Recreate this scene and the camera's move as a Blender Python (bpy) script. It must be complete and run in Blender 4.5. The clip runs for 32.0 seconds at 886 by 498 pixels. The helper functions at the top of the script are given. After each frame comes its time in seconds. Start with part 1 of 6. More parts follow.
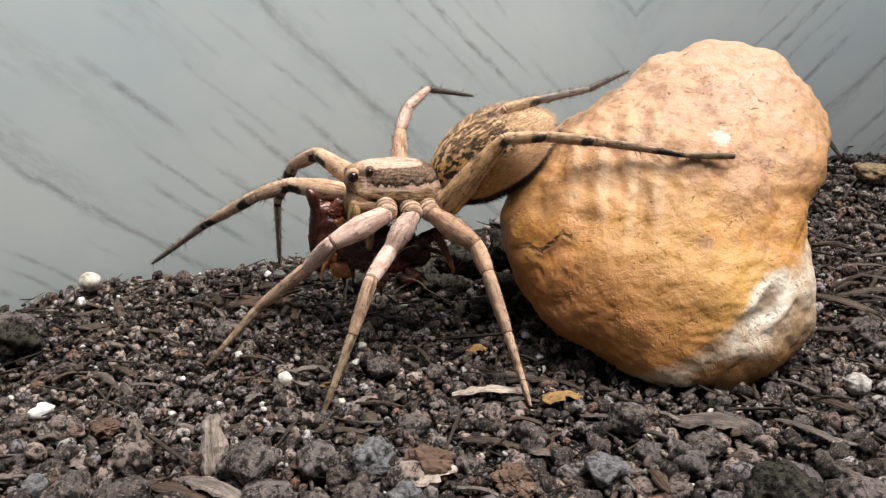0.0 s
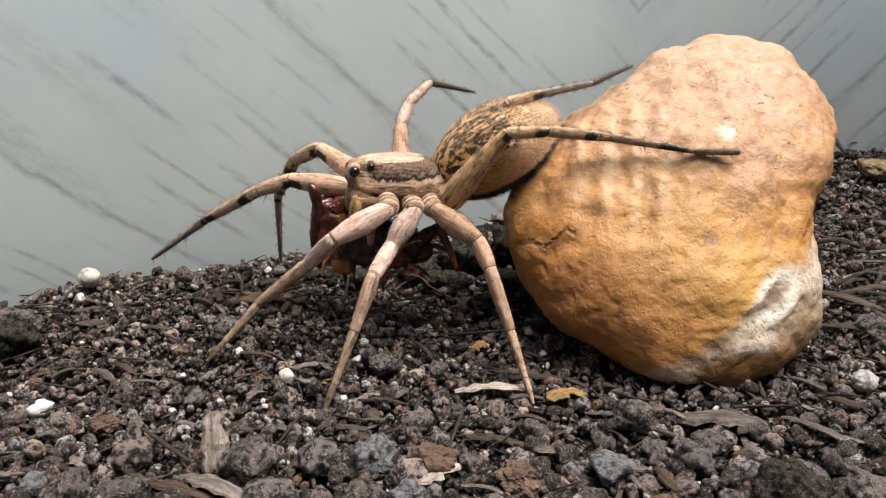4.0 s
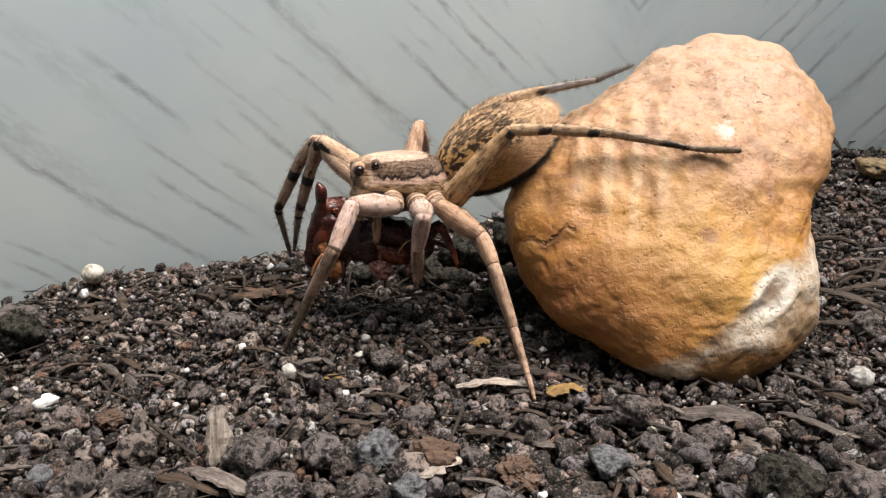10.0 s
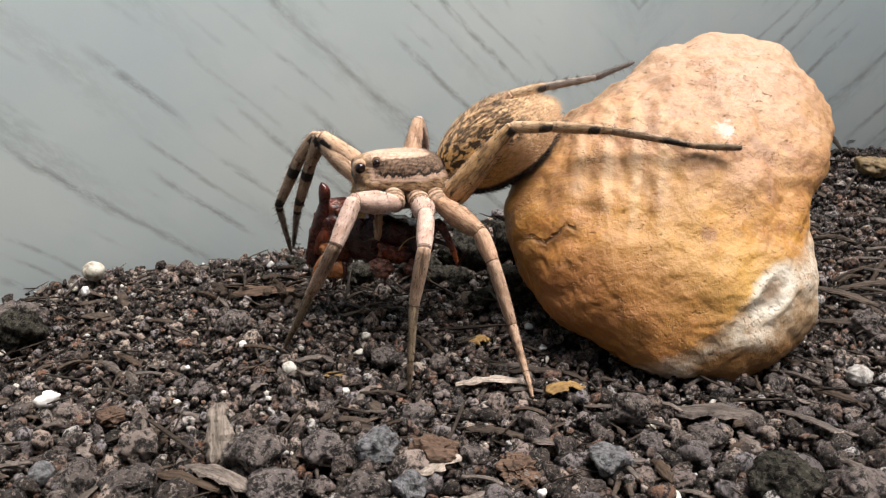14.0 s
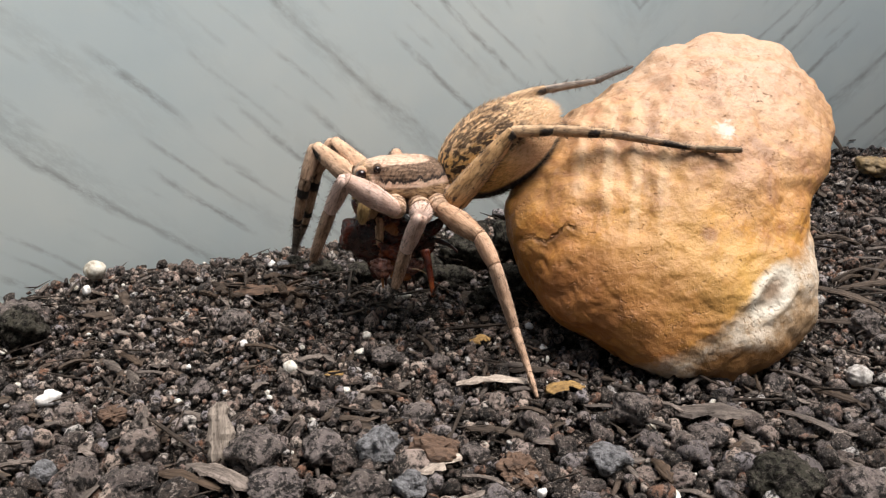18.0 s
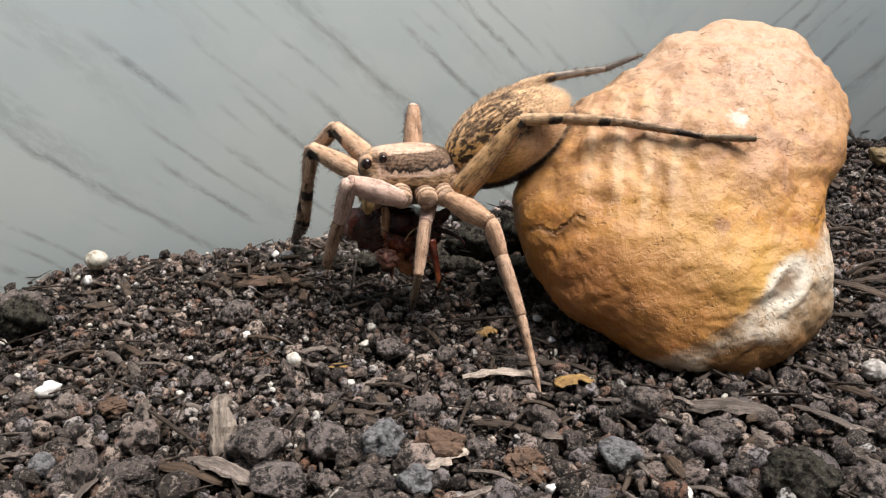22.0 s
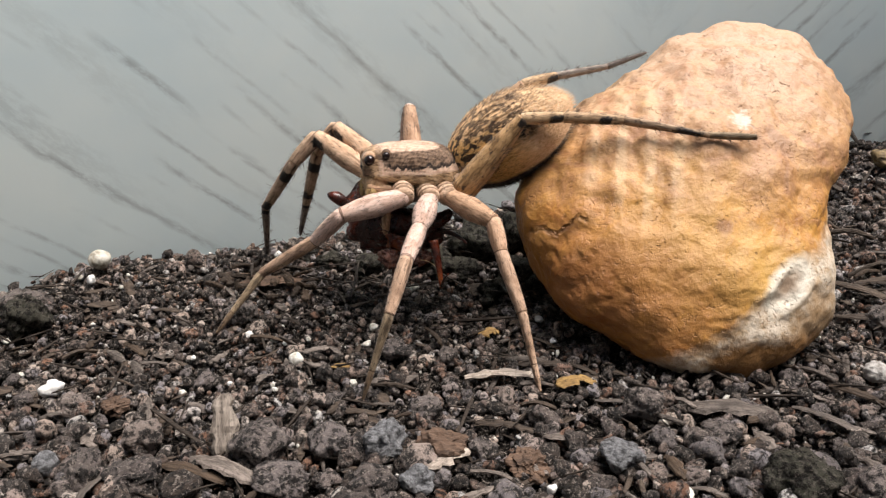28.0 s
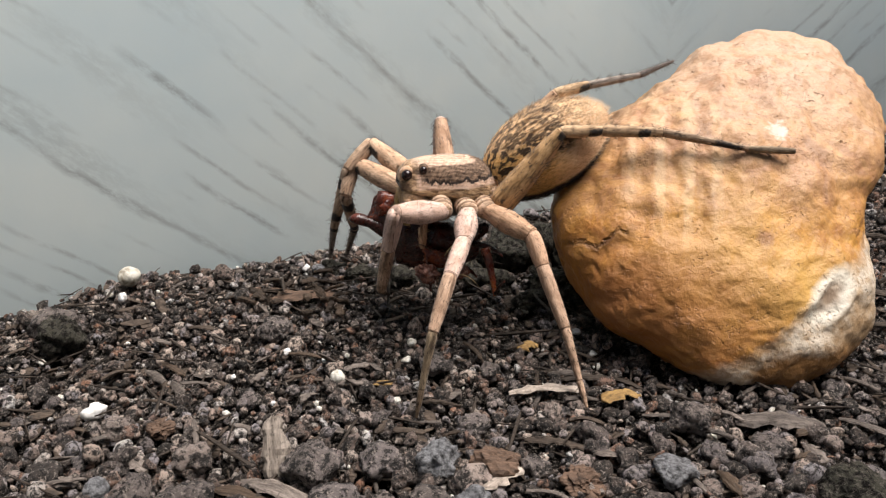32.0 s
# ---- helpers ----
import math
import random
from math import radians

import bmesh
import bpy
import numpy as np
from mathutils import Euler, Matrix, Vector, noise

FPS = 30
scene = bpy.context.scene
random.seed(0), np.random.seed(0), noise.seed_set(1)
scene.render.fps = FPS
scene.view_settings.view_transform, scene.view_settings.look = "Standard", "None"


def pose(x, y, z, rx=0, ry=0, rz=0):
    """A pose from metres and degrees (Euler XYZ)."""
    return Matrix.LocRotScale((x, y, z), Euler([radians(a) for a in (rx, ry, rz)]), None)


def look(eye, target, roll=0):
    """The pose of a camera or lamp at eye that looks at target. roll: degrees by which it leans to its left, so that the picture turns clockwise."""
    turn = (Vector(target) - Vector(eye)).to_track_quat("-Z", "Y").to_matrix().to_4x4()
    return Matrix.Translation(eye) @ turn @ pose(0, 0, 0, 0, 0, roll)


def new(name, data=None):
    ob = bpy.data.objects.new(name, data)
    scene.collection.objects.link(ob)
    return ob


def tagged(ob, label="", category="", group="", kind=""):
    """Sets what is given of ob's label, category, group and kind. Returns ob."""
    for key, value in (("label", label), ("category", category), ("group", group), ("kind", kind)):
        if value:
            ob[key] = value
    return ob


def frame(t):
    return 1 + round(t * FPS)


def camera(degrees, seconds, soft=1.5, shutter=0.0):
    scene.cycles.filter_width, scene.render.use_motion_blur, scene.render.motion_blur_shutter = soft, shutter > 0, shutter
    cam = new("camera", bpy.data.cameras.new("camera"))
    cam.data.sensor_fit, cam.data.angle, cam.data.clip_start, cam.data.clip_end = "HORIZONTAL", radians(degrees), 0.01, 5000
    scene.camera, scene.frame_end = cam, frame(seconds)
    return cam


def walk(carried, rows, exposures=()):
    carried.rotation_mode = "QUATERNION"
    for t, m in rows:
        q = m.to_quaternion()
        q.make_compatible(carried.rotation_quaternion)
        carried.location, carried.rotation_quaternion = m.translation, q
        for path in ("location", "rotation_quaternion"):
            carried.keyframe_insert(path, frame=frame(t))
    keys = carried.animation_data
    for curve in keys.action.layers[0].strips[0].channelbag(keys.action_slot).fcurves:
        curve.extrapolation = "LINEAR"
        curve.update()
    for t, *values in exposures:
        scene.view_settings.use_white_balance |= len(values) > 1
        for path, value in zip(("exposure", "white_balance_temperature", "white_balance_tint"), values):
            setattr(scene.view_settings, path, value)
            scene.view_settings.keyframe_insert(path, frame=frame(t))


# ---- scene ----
MM = 0.001


def mm_pose(x, y, z, rx=0, ry=0, rz=0):
    return pose(x * MM, y * MM, z * MM, rx, ry, rz)


# ---- camera: hand-held a few centimetres before the spider ----
cam = camera(58.5, 32.0, soft=1.2)
walk(cam, [
    (0, mm_pose(0.45, 0.26, 30.10, 71.46, 0.26, 0.03)),
    (1, mm_pose(0.32, 0.25, 30.07, 71.40, 0.24, 0.02)),
    (2, mm_pose(0.27, 0.50, 29.82, 71.43, 0.23, 0.04)),
    (3, mm_pose(0.15, 0.75, 29.82, 71.27, 0.16, -0.01)),
    (3.5, mm_pose(0.15, 0.85, 29.78, 71.26, 0.19, -0.02)),
    (5.5, mm_pose(0.16, 0.63, 29.83, 71.23, 0.17, 0.02)),
    (6, mm_pose(0.11, 0.60, 29.79, 71.25, 0.15, 0.00)),
    (7, mm_pose(0.18, 0.44, 29.88, 71.21, 0.17, 0.03)),
    (7.5, mm_pose(0.03, 0.35, 29.90, 71.17, 0.13, -0.02)),
    (8, mm_pose(0.03, 0.27, 29.91, 71.18, 0.10, -0.01)),
    (9, mm_pose(0.07, 0.31, 29.90, 71.13, 0.13, 0.01)),
    (10, mm_pose(0.01, 0.18, 29.92, 71.10, 0.07, -0.01)),
    (11, mm_pose(0.04, 0.10, 29.98, 71.06, 0.06, 0.01)),
    (12, mm_pose(0.05, 0.08, 29.96, 71.04, 0.05, 0.03)),
    (13, mm_pose(0.00, 0.00, 30.00, 71.00, -0.00, 0.00)),
    (14, mm_pose(-0.04, 0.02, 29.97, 70.97, -0.04, -0.01)),
    (14.5, mm_pose(-0.09, 0.11, 30.03, 70.86, -0.04, -0.04)),
    (16.5, mm_pose(-0.02, 0.01, 29.98, 70.90, -0.05, 0.04)),
    (17, mm_pose(-0.05, 0.01, 30.00, 70.89, -0.08, 0.04)),
    (18, mm_pose(-0.04, -0.06, 30.10, 70.86, -0.09, 0.06)),
    (18.5, mm_pose(-0.01, 0.13, 29.88, 70.95, -0.09, 0.11)),
    (19, mm_pose(-0.05, 0.46, 29.75, 70.93, -0.13, 0.12)),
    (19.5, mm_pose(-0.12, 0.91, 29.59, 70.87, -0.17, 0.09)),
    (20, mm_pose(-0.23, 1.42, 29.34, 70.48, -0.14, 0.28)),
    (20.5, mm_pose(-0.17, 1.43, 29.33, 70.30, -0.09, 0.44)),
    (21, mm_pose(-0.14, 1.36, 29.41, 70.29, -0.11, 0.46)),
    (21.5, mm_pose(-0.14, 1.20, 29.44, 70.33, -0.11, 0.46)),
    (22, mm_pose(-0.11, 1.07, 29.50, 70.34, -0.13, 0.51)),
    (23, mm_pose(-0.17, 1.02, 29.51, 70.34, -0.16, 0.51)),
    (24, mm_pose(-0.18, 0.96, 29.50, 70.38, -0.21, 0.54)),
    (25, mm_pose(-0.18, 0.93, 29.56, 70.35, -0.22, 0.58)),
    (25.5, mm_pose(-0.14, 0.96, 29.55, 70.35, -0.21, 0.63)),
    (27.5, mm_pose(-0.16, 0.93, 29.53, 70.40, -0.24, 0.67)),
    (28, mm_pose(-0.16, 0.93, 29.53, 70.40, -0.26, 0.69)),
    (29, mm_pose(-0.18, 0.92, 29.55, 70.39, -0.24, 0.69)),
    (30, mm_pose(-0.19, 1.04, 29.48, 70.40, -0.24, 0.74)),
    (31, mm_pose(-0.37, 0.93, 29.49, 70.44, -0.26, 0.78)),
    (31.5, mm_pose(-1.36, 1.14, 29.73, 70.41, -0.25, 0.80)),
    (32, mm_pose(-4.09, 1.62, 30.74, 70.24, 0.22, -0.22)),
], exposures=[(0, 0.56, 6650, 10), (32, 0.56, 6650, 10)])

# ---- daylight from above, softened ----
world = bpy.data.worlds.new("daylight")
scene.world = world
world.use_nodes = True
wn = world.node_tree.nodes
sky = wn.new("ShaderNodeTexSky")
sky.sky_type, sky.sun_disc = "NISHITA", False
sky.sun_elevation, sky.sun_rotation = radians(73), radians(96)
wn["Background"].inputs["Strength"].default_value = 0.066
world.node_tree.links.new(sky.outputs["Color"], wn["Background"].inputs["Color"])
sun = new("sun", bpy.data.lights.new("sun", "SUN"))
sun.data.energy, sun.data.angle, sun.data.color = 4.8, radians(40), (1.0, 0.94, 0.90)
sun.matrix_world = look((0.10, 0.06, 0.3), (0.01, 0.07, 0.0))


# ---- materials ----
def material(name, rough=0.6, spec=0.5):
    m = bpy.data.materials.new(name)
    m.use_nodes = True
    b = m.node_tree.nodes["Principled BSDF"]
    b.inputs["Roughness"].default_value = rough
    b.inputs["Specular IOR Level"].default_value = spec
    return m, m.node_tree.nodes, m.node_tree.links, b


def node(n, kind, **inputs):
    x = n.new(kind)
    for k, v in inputs.items():
        x.inputs[k.replace("_", " ")].default_value = v
    return x


def ramp(n, l, source, stops):
    r = n.new("ShaderNodeValToRGB")
    e = r.color_ramp.elements
    while len(e) < len(stops):
        e.new(0.5)
    for el, (p, c) in zip(e, stops):
        el.position, el.color = p, (*(c if isinstance(c, tuple) else (c, c, c)), 1)
    l.new(source, r.inputs["Fac"])
    return r.outputs["Color"]


def mix(n, l, fac, a, b, mode="MIX"):
    x = n.new("ShaderNodeMix")
    x.data_type, x.blend_type = "RGBA", mode
    for socket, v in ((x.inputs["Factor"], fac), (x.inputs["A"], a), (x.inputs["B"], b)):
        if isinstance(v, bpy.types.NodeSocket):
            l.new(v, socket)
        elif isinstance(v, tuple):
            socket.default_value = (*v, 1)
        else:
            socket.default_value = v
    return x.outputs["Result"]


def calc(n, l, op, a, b=0.0, c=0.0):
    x = n.new("ShaderNodeMath")
    x.operation = op
    for i, v in enumerate((a, b, c)):
        if isinstance(v, bpy.types.NodeSocket):
            l.new(v, x.inputs[i])
        else:
            x.inputs[i].default_value = v
    return x.outputs[0]


def coords(n, l, scale=(1, 1, 1), turn=(0, 0, 0), shift=(0, 0, 0), kind="Object"):
    """Object coordinates in millimetres, turned, scaled and shifted."""
    tc = n.new("ShaderNodeTexCoord")
    a = n.new("ShaderNodeMapping")
    a.inputs["Rotation"].default_value = [radians(v) for v in turn]
    l.new(tc.outputs[kind], a.inputs["Vector"])
    b = n.new("ShaderNodeMapping")
    b.inputs["Scale"].default_value = [1000 * v for v in scale]
    b.inputs["Location"].default_value = shift
    l.new(a.outputs["Vector"], b.inputs["Vector"])
    return b.outputs["Vector"]


def noisy(n, l, vec, scale, detail=4.0, rough=0.55, distort=0.0):
    x = node(n, "ShaderNodeTexNoise", Scale=scale, Detail=detail, Roughness=rough, Distortion=distort)
    l.new(vec, x.inputs["Vector"])
    return x.outputs["Fac"]


def relief(n, l, b, height, depth, strength=1.0, base=None):
    x = n.new("ShaderNodeBump")
    x.inputs["Distance"].default_value = depth * MM
    x.inputs["Strength"].default_value = strength
    l.new(height, x.inputs["Height"])
    if base is not None:
        l.new(base, x.inputs["Normal"])
    l.new(x.outputs["Normal"], b.inputs["Normal"])
    return x.outputs["Normal"]


def axis(n, l, vec, which):
    s = n.new("ShaderNodeSeparateXYZ")
    l.new(vec, s.inputs[0])
    return s.outputs[which]


def soil_material(name, tones, gloss=0.62, single=False, dusty=0.75):
    """Dark crumbs: each one its own tone, speckled, slightly damp."""
    m, n, l, b = material(name, gloss, 0.4)
    v = coords(n, l)
    g = n.new("ShaderNodeObjectInfo") if single else n.new("ShaderNodeNewGeometry")
    c = ramp(n, l, g.outputs["Random" if single else "Random Per Island"], tones)
    f = noisy(n, l, v, 1.5 if single else 2.4, 6, 0.72)
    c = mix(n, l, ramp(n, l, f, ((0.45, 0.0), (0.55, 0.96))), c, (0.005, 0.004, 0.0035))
    dust = noisy(n, l, v, 3.6, 7, 0.8)
    c = mix(n, l, ramp(n, l, dust, ((0.53, 0.0), (0.62, dusty))), c, (0.53, 0.455, 0.395))
    l.new(c, b.inputs["Base Color"])
    l.new(ramp(n, l, dust, ((0.35, 0.38), (0.62, 0.8))), b.inputs["Roughness"])
    relief(n, l, b, noisy(n, l, v, 3.2, 6, 0.75), 0.6)
    return m


GRAIN = soil_material("dark_crumbs", ((0.0, (0.025, 0.020, 0.015)), (0.22, (0.072, 0.053, 0.043)), (0.42, (0.206, 0.153, 0.128)), (0.54, (0.310, 0.159, 0.097)), (0.60, (0.290, 0.240, 0.222)),
                                      (0.72, (0.393, 0.365, 0.382)), (0.78, (0.516, 0.384, 0.315)), (0.90, (0.640, 0.525, 0.440)), (1.0, (0.70, 0.68, 0.66))))
CLOD = soil_material("clods", ((0.0, (0.100, 0.081, 0.075)), (0.35, (0.185, 0.153, 0.138)), (0.7, (0.244, 0.208, 0.199)), (1.0, (0.370, 0.292, 0.244))), 0.55, True)
LUMP = soil_material("loose_lumps", ((0.0, (0.056, 0.046, 0.040)), (0.4, (0.158, 0.124, 0.109)), (0.6, (0.214, 0.194, 0.199)), (0.85, (0.343, 0.265, 0.224)), (1.0, (0.543, 0.439, 0.384))), 0.62, True)
# mossy front clod; the same tone serves as painted shade under the spider
MOSS_SHADE = soil_material("mossy_shaded_soil", ((0.0, (0.045, 0.044, 0.034)), (0.5, (0.062, 0.060, 0.046)), (1.0, (0.085, 0.080, 0.062))), 0.75, True, 0.25)
# near black, so the colour itself shades the gaps between crumbs
GAP_SOIL = soil_material("fine_gap_soil", ((0.0, (0.008, 0.0065, 0.0055)), (1.0, (0.013, 0.011, 0.009))), 0.8)


def bark_material(name, dark, light):
    m, n, l, b = material(name, 0.72, 0.3)
    v = coords(n, l, (0.35, 2.4, 2.4))
    f = noisy(n, l, v, 1.3, 5, 0.65)
    oi = n.new("ShaderNodeObjectInfo")
    c = ramp(n, l, f, ((0.3, dark), (0.62, light)))
    k = ramp(n, l, oi.outputs["Random"], ((0.0, 0.55), (1.0, 1.25)))
    c = mix(n, l, 1.0, c, k, "MULTIPLY")
    f2 = noisy(n, l, coords(n, l), 3.0, 4, 0.7)
    c = mix(n, l, ramp(n, l, f2, ((0.52, 0.0), (0.7, 0.7))), c, (0.02, 0.015, 0.012))
    l.new(c, b.inputs["Base Color"])
    relief(n, l, b, f, 0.2)
    return m


# little gloss, so the shade-dark soils stay dark
for damp in (MOSS_SHADE, GAP_SOIL):
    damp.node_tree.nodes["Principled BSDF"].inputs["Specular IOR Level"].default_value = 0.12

BARK = bark_material("dry_bark", (0.04, 0.032, 0.027), (0.21, 0.175, 0.15))
LEAF = bark_material("dry_leaf", (0.17, 0.095, 0.035), (0.45, 0.28, 0.10))
PALEBARK = bark_material("bleached_bark", (0.13, 0.105, 0.085), (0.47, 0.40, 0.335))
RUSTBARK = bark_material("rusty_bark", (0.04, 0.025, 0.017), (0.18, 0.112, 0.075))
BROWNBARK = bark_material("damp_brown_bark", (0.018, 0.012, 0.008), (0.085, 0.057, 0.037))
DAMPBARK = bark_material("damp_dark_bark", (0.010, 0.007, 0.005), (0.055, 0.036, 0.022))
FIBRE = bark_material("dark_fibre", (0.02, 0.014, 0.01), (0.085, 0.062, 0.045))


def simple_material(name, colour, dark, rough, grain, depth, spec=0.4):
    m, n, l, b = material(name, rough, spec)
    v = coords(n, l)
    f = noisy(n, l, v, grain, 5, 0.65)
    l.new(ramp(n, l, f, ((0.34, dark), (0.58, colour))), b.inputs["Base Color"])
    relief(n, l, b, f, depth)
    return m


PERLITE = simple_material("perlite", (0.72, 0.70, 0.64), (0.38, 0.35, 0.28), 0.7, 2.4, 0.12)
SHELL = simple_material("chalk_chip", (0.86, 0.85, 0.82), (0.62, 0.60, 0.56), 0.55, 1.6, 0.1)
PEARL = simple_material("pale_pellet", (0.64, 0.61, 0.53), (0.20, 0.165, 0.11), 0.5, 1.1, 0.1)
PERLITE_GREY = simple_material("grey_perlite", (0.52, 0.50, 0.47), (0.20, 0.18, 0.16), 0.7, 1.8, 0.25)
OCHRE = simple_material("ochre_pebble", (0.30, 0.21, 0.10), (0.06, 0.04, 0.02), 0.6, 0.9, 0.3)
QUARTZ = simple_material("grey_grit", (0.22, 0.222, 0.23), (0.012, 0.0125, 0.0135), 0.4, 2.6, 0.5, 0.6)


def wall_material():
    """Pale grey-green panel; long broken dark strokes run down towards the bend from both sides."""
    m, n, l, b = material("streaked_panel", 0.5, 0.3)
    flat = coords(n, l)
    cx = n.new("ShaderNodeCombineXYZ")
    l.new(calc(n, l, "ABSOLUTE", axis(n, l, flat, 0)), cx.inputs[0])
    l.new(axis(n, l, flat, 2), cx.inputs[2])
    px, pz = axis(n, l, cx.outputs[0], 0), axis(n, l, cx.outputs[0], 2)

    def strokes(lean, gap, width, shift, lo, hi, reach=0.05):
        """Parallel lines one gap apart, each pushed off its place, broken along its length."""
        ca, sa = math.cos(radians(lean)), math.sin(radians(lean))
        along = calc(n, l, "ADD", calc(n, l, "MULTIPLY", px, ca), calc(n, l, "MULTIPLY", pz, sa))
        across = calc(n, l, "ADD", calc(n, l, "MULTIPLY_ADD", px, -sa, shift), calc(n, l, "MULTIPLY", pz, ca))
        sway = calc(n, l, "MULTIPLY_ADD", noisy(n, l, cx.outputs[0], 0.05, 2, 0.5), 3.2, -1.6)
        a = calc(n, l, "DIVIDE", calc(n, l, "ADD", across, sway), gap)
        row = calc(n, l, "FLOOR", a)
        rnd = n.new("ShaderNodeTexWhiteNoise")
        rnd.noise_dimensions = "1D"
        l.new(row, rnd.inputs["W"])
        mid = calc(n, l, "MULTIPLY_ADD", rnd.outputs["Value"], 0.6, 0.2)
        off = calc(n, l, "MULTIPLY", calc(n, l, "ABSOLUTE", calc(n, l, "SUBTRACT", calc(n, l, "SUBTRACT", a, row), mid)), gap)
        place = n.new("ShaderNodeCombineXYZ")
        l.new(calc(n, l, "MULTIPLY", along, reach), place.inputs[0])
        l.new(calc(n, l, "MULTIPLY", row, 7.37), place.inputs[1])
        broken = ramp(n, l, noisy(n, l, place.outputs[0], 1.0, 2.0, 0.6), ((lo, 0.0), (hi, 1.0)))
        grit = n.new("ShaderNodeCombineXYZ")
        l.new(calc(n, l, "MULTIPLY", along, 0.5), grit.inputs[0])
        l.new(calc(n, l, "MULTIPLY", across, 1.3), grit.inputs[1])
        g = noisy(n, l, grit.outputs[0], 1.0, 4, 0.7)
        edge = calc(n, l, "DIVIDE", off, calc(n, l, "MULTIPLY_ADD", g, width * 1.6, width * 0.2))
        line = ramp(n, l, edge, ((0.1, 1.0), (1.1 if width > 1 else 1.0, 0.0)))
        return calc(n, l, "MULTIPLY", calc(n, l, "MULTIPLY", line, broken), ramp(n, l, g, ((0.36, 0.08), (0.56, 1.0))))

    bold = strokes(45, 5.2, 0.50, 1.0, 0.44, 0.60, 0.05)
    thin = strokes(43, 3.1, 0.34, 3.3, 0.47, 0.62, 0.08)
    broad = strokes(47, 8.0, 1.6, 6.0, 0.44, 0.70, 0.03)
    cloud = noisy(n, l, cx.outputs[0], 0.05, 3, 0.6)
    c = ramp(n, l, cloud, ((0.3, (0.69, 0.81, 0.825)), (0.7, (0.83, 0.91, 0.88))))
    c = mix(n, l, calc(n, l, "MULTIPLY", broad, 0.30), c, (0.24, 0.27, 0.26))
    c = mix(n, l, calc(n, l, "MULTIPLY", thin, 0.34), c, (0.16, 0.17, 0.16))
    c = mix(n, l, calc(n, l, "MULTIPLY", bold, 0.46), c, (0.12, 0.13, 0.125))
    l.new(c, b.inputs["Base Color"])
    relief(n, l, b, noisy(n, l, cx.outputs[0], 0.6, 3, 0.5), 0.02)
    return m


PANEL = wall_material()
# mid grey, so the unseen panels bounce little light
PLAIN = simple_material("unseen_plain_panel", (0.34, 0.35, 0.34), (0.28, 0.30, 0.29), 0.5, 0.1, 0.02)


def stone_material():
    """Ochre limestone: orange-brown skin, paler towards the crown, chalk-white worn corner with a dark pit."""
    m, n, l, b = material("ochre_limestone", 0.5, 0.4)
    v = coords(n, l)
    big = noisy(n, l, v, 0.2, 6, 0.68, 0.8)
    c = ramp(n, l, big, ((0.28, (0.11, 0.034, 0.010)), (0.42, (0.34, 0.135, 0.028)), (0.55, (0.545, 0.265, 0.056)), (0.74, (0.34, 0.14, 0.042))))
    # paler crown
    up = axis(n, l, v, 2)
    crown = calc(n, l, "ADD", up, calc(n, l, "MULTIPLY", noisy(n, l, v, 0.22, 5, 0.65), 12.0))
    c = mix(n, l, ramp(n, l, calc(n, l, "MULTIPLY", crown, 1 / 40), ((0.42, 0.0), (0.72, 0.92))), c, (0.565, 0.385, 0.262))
    # ragged remains of brown skin
    c = mix(n, l, ramp(n, l, noisy(n, l, coords(n, l, (1.0, 1.0, 1.5)), 0.6, 6, 0.72), ((0.54, 0.0), (0.60, 0.5))), c, (0.34, 0.175, 0.075))
    # rosy veins
    c = mix(n, l, ramp(n, l, noisy(n, l, v, 0.3, 5, 0.7, 1.2), ((0.53, 0.0), (0.66, 0.45))), c, (0.50, 0.25, 0.14))
    # hairline cracks
    vein = calc(n, l, "ABSOLUTE", calc(n, l, "SUBTRACT", noisy(n, l, v, 0.32, 5, 0.62, 0.7), 0.5))
    some = ramp(n, l, noisy(n, l, v, 0.17, 2, 0.5), ((0.5, 0.0), (0.65, 0.5)))
    c = mix(n, l, calc(n, l, "MULTIPLY", ramp(n, l, vein, ((0.0, 1.0), (0.012, 0.0))), some), c, (0.16, 0.065, 0.03))
    # rain stains that run down the face
    run = noisy(n, l, coords(n, l, (1.0, 1.0, 0.28), (-18, 8, 0)), 0.55, 5, 0.7)
    c = mix(n, l, ramp(n, l, run, ((0.52, 0.0), (0.70, 0.5))), c, (0.30, 0.13, 0.036))
    c = mix(n, l, ramp(n, l, run, ((0.28, 0.45), (0.42, 0.0))), c, (0.56, 0.34, 0.13))
    # darker specks and pores
    sp = noisy(n, l, v, 1.5, 5, 0.75)
    c = mix(n, l, ramp(n, l, sp, ((0.66, 0.0), (0.72, 0.7))), c, (0.20, 0.085, 0.035))
    fine = noisy(n, l, v, 4.0, 4, 0.7)
    c = mix(n, l, ramp(n, l, fine, ((0.35, 0.28), (0.5, 0.0))), c, (0.26, 0.12, 0.045))

    def blot(x, y, z, rx, ry, rz, lo, hi, wob=0.5, scale=0.45):
        """A patch about a point of the stone, with a ragged edge."""
        d = n.new("ShaderNodeVectorMath")
        d.operation = "SUBTRACT"
        l.new(v, d.inputs[0])
        d.inputs[1].default_value = (x, y, z)
        e = n.new("ShaderNodeVectorMath")
        e.operation = "DIVIDE"
        l.new(d.outputs[0], e.inputs[0])
        e.inputs[1].default_value = (rx, ry, rz)
        q = n.new("ShaderNodeVectorMath")
        q.operation = "LENGTH"
        l.new(e.outputs[0], q.inputs[0])
        w = calc(n, l, "MULTIPLY_ADD", noisy(n, l, v, scale, 5, 0.7), wob * 2, -wob)
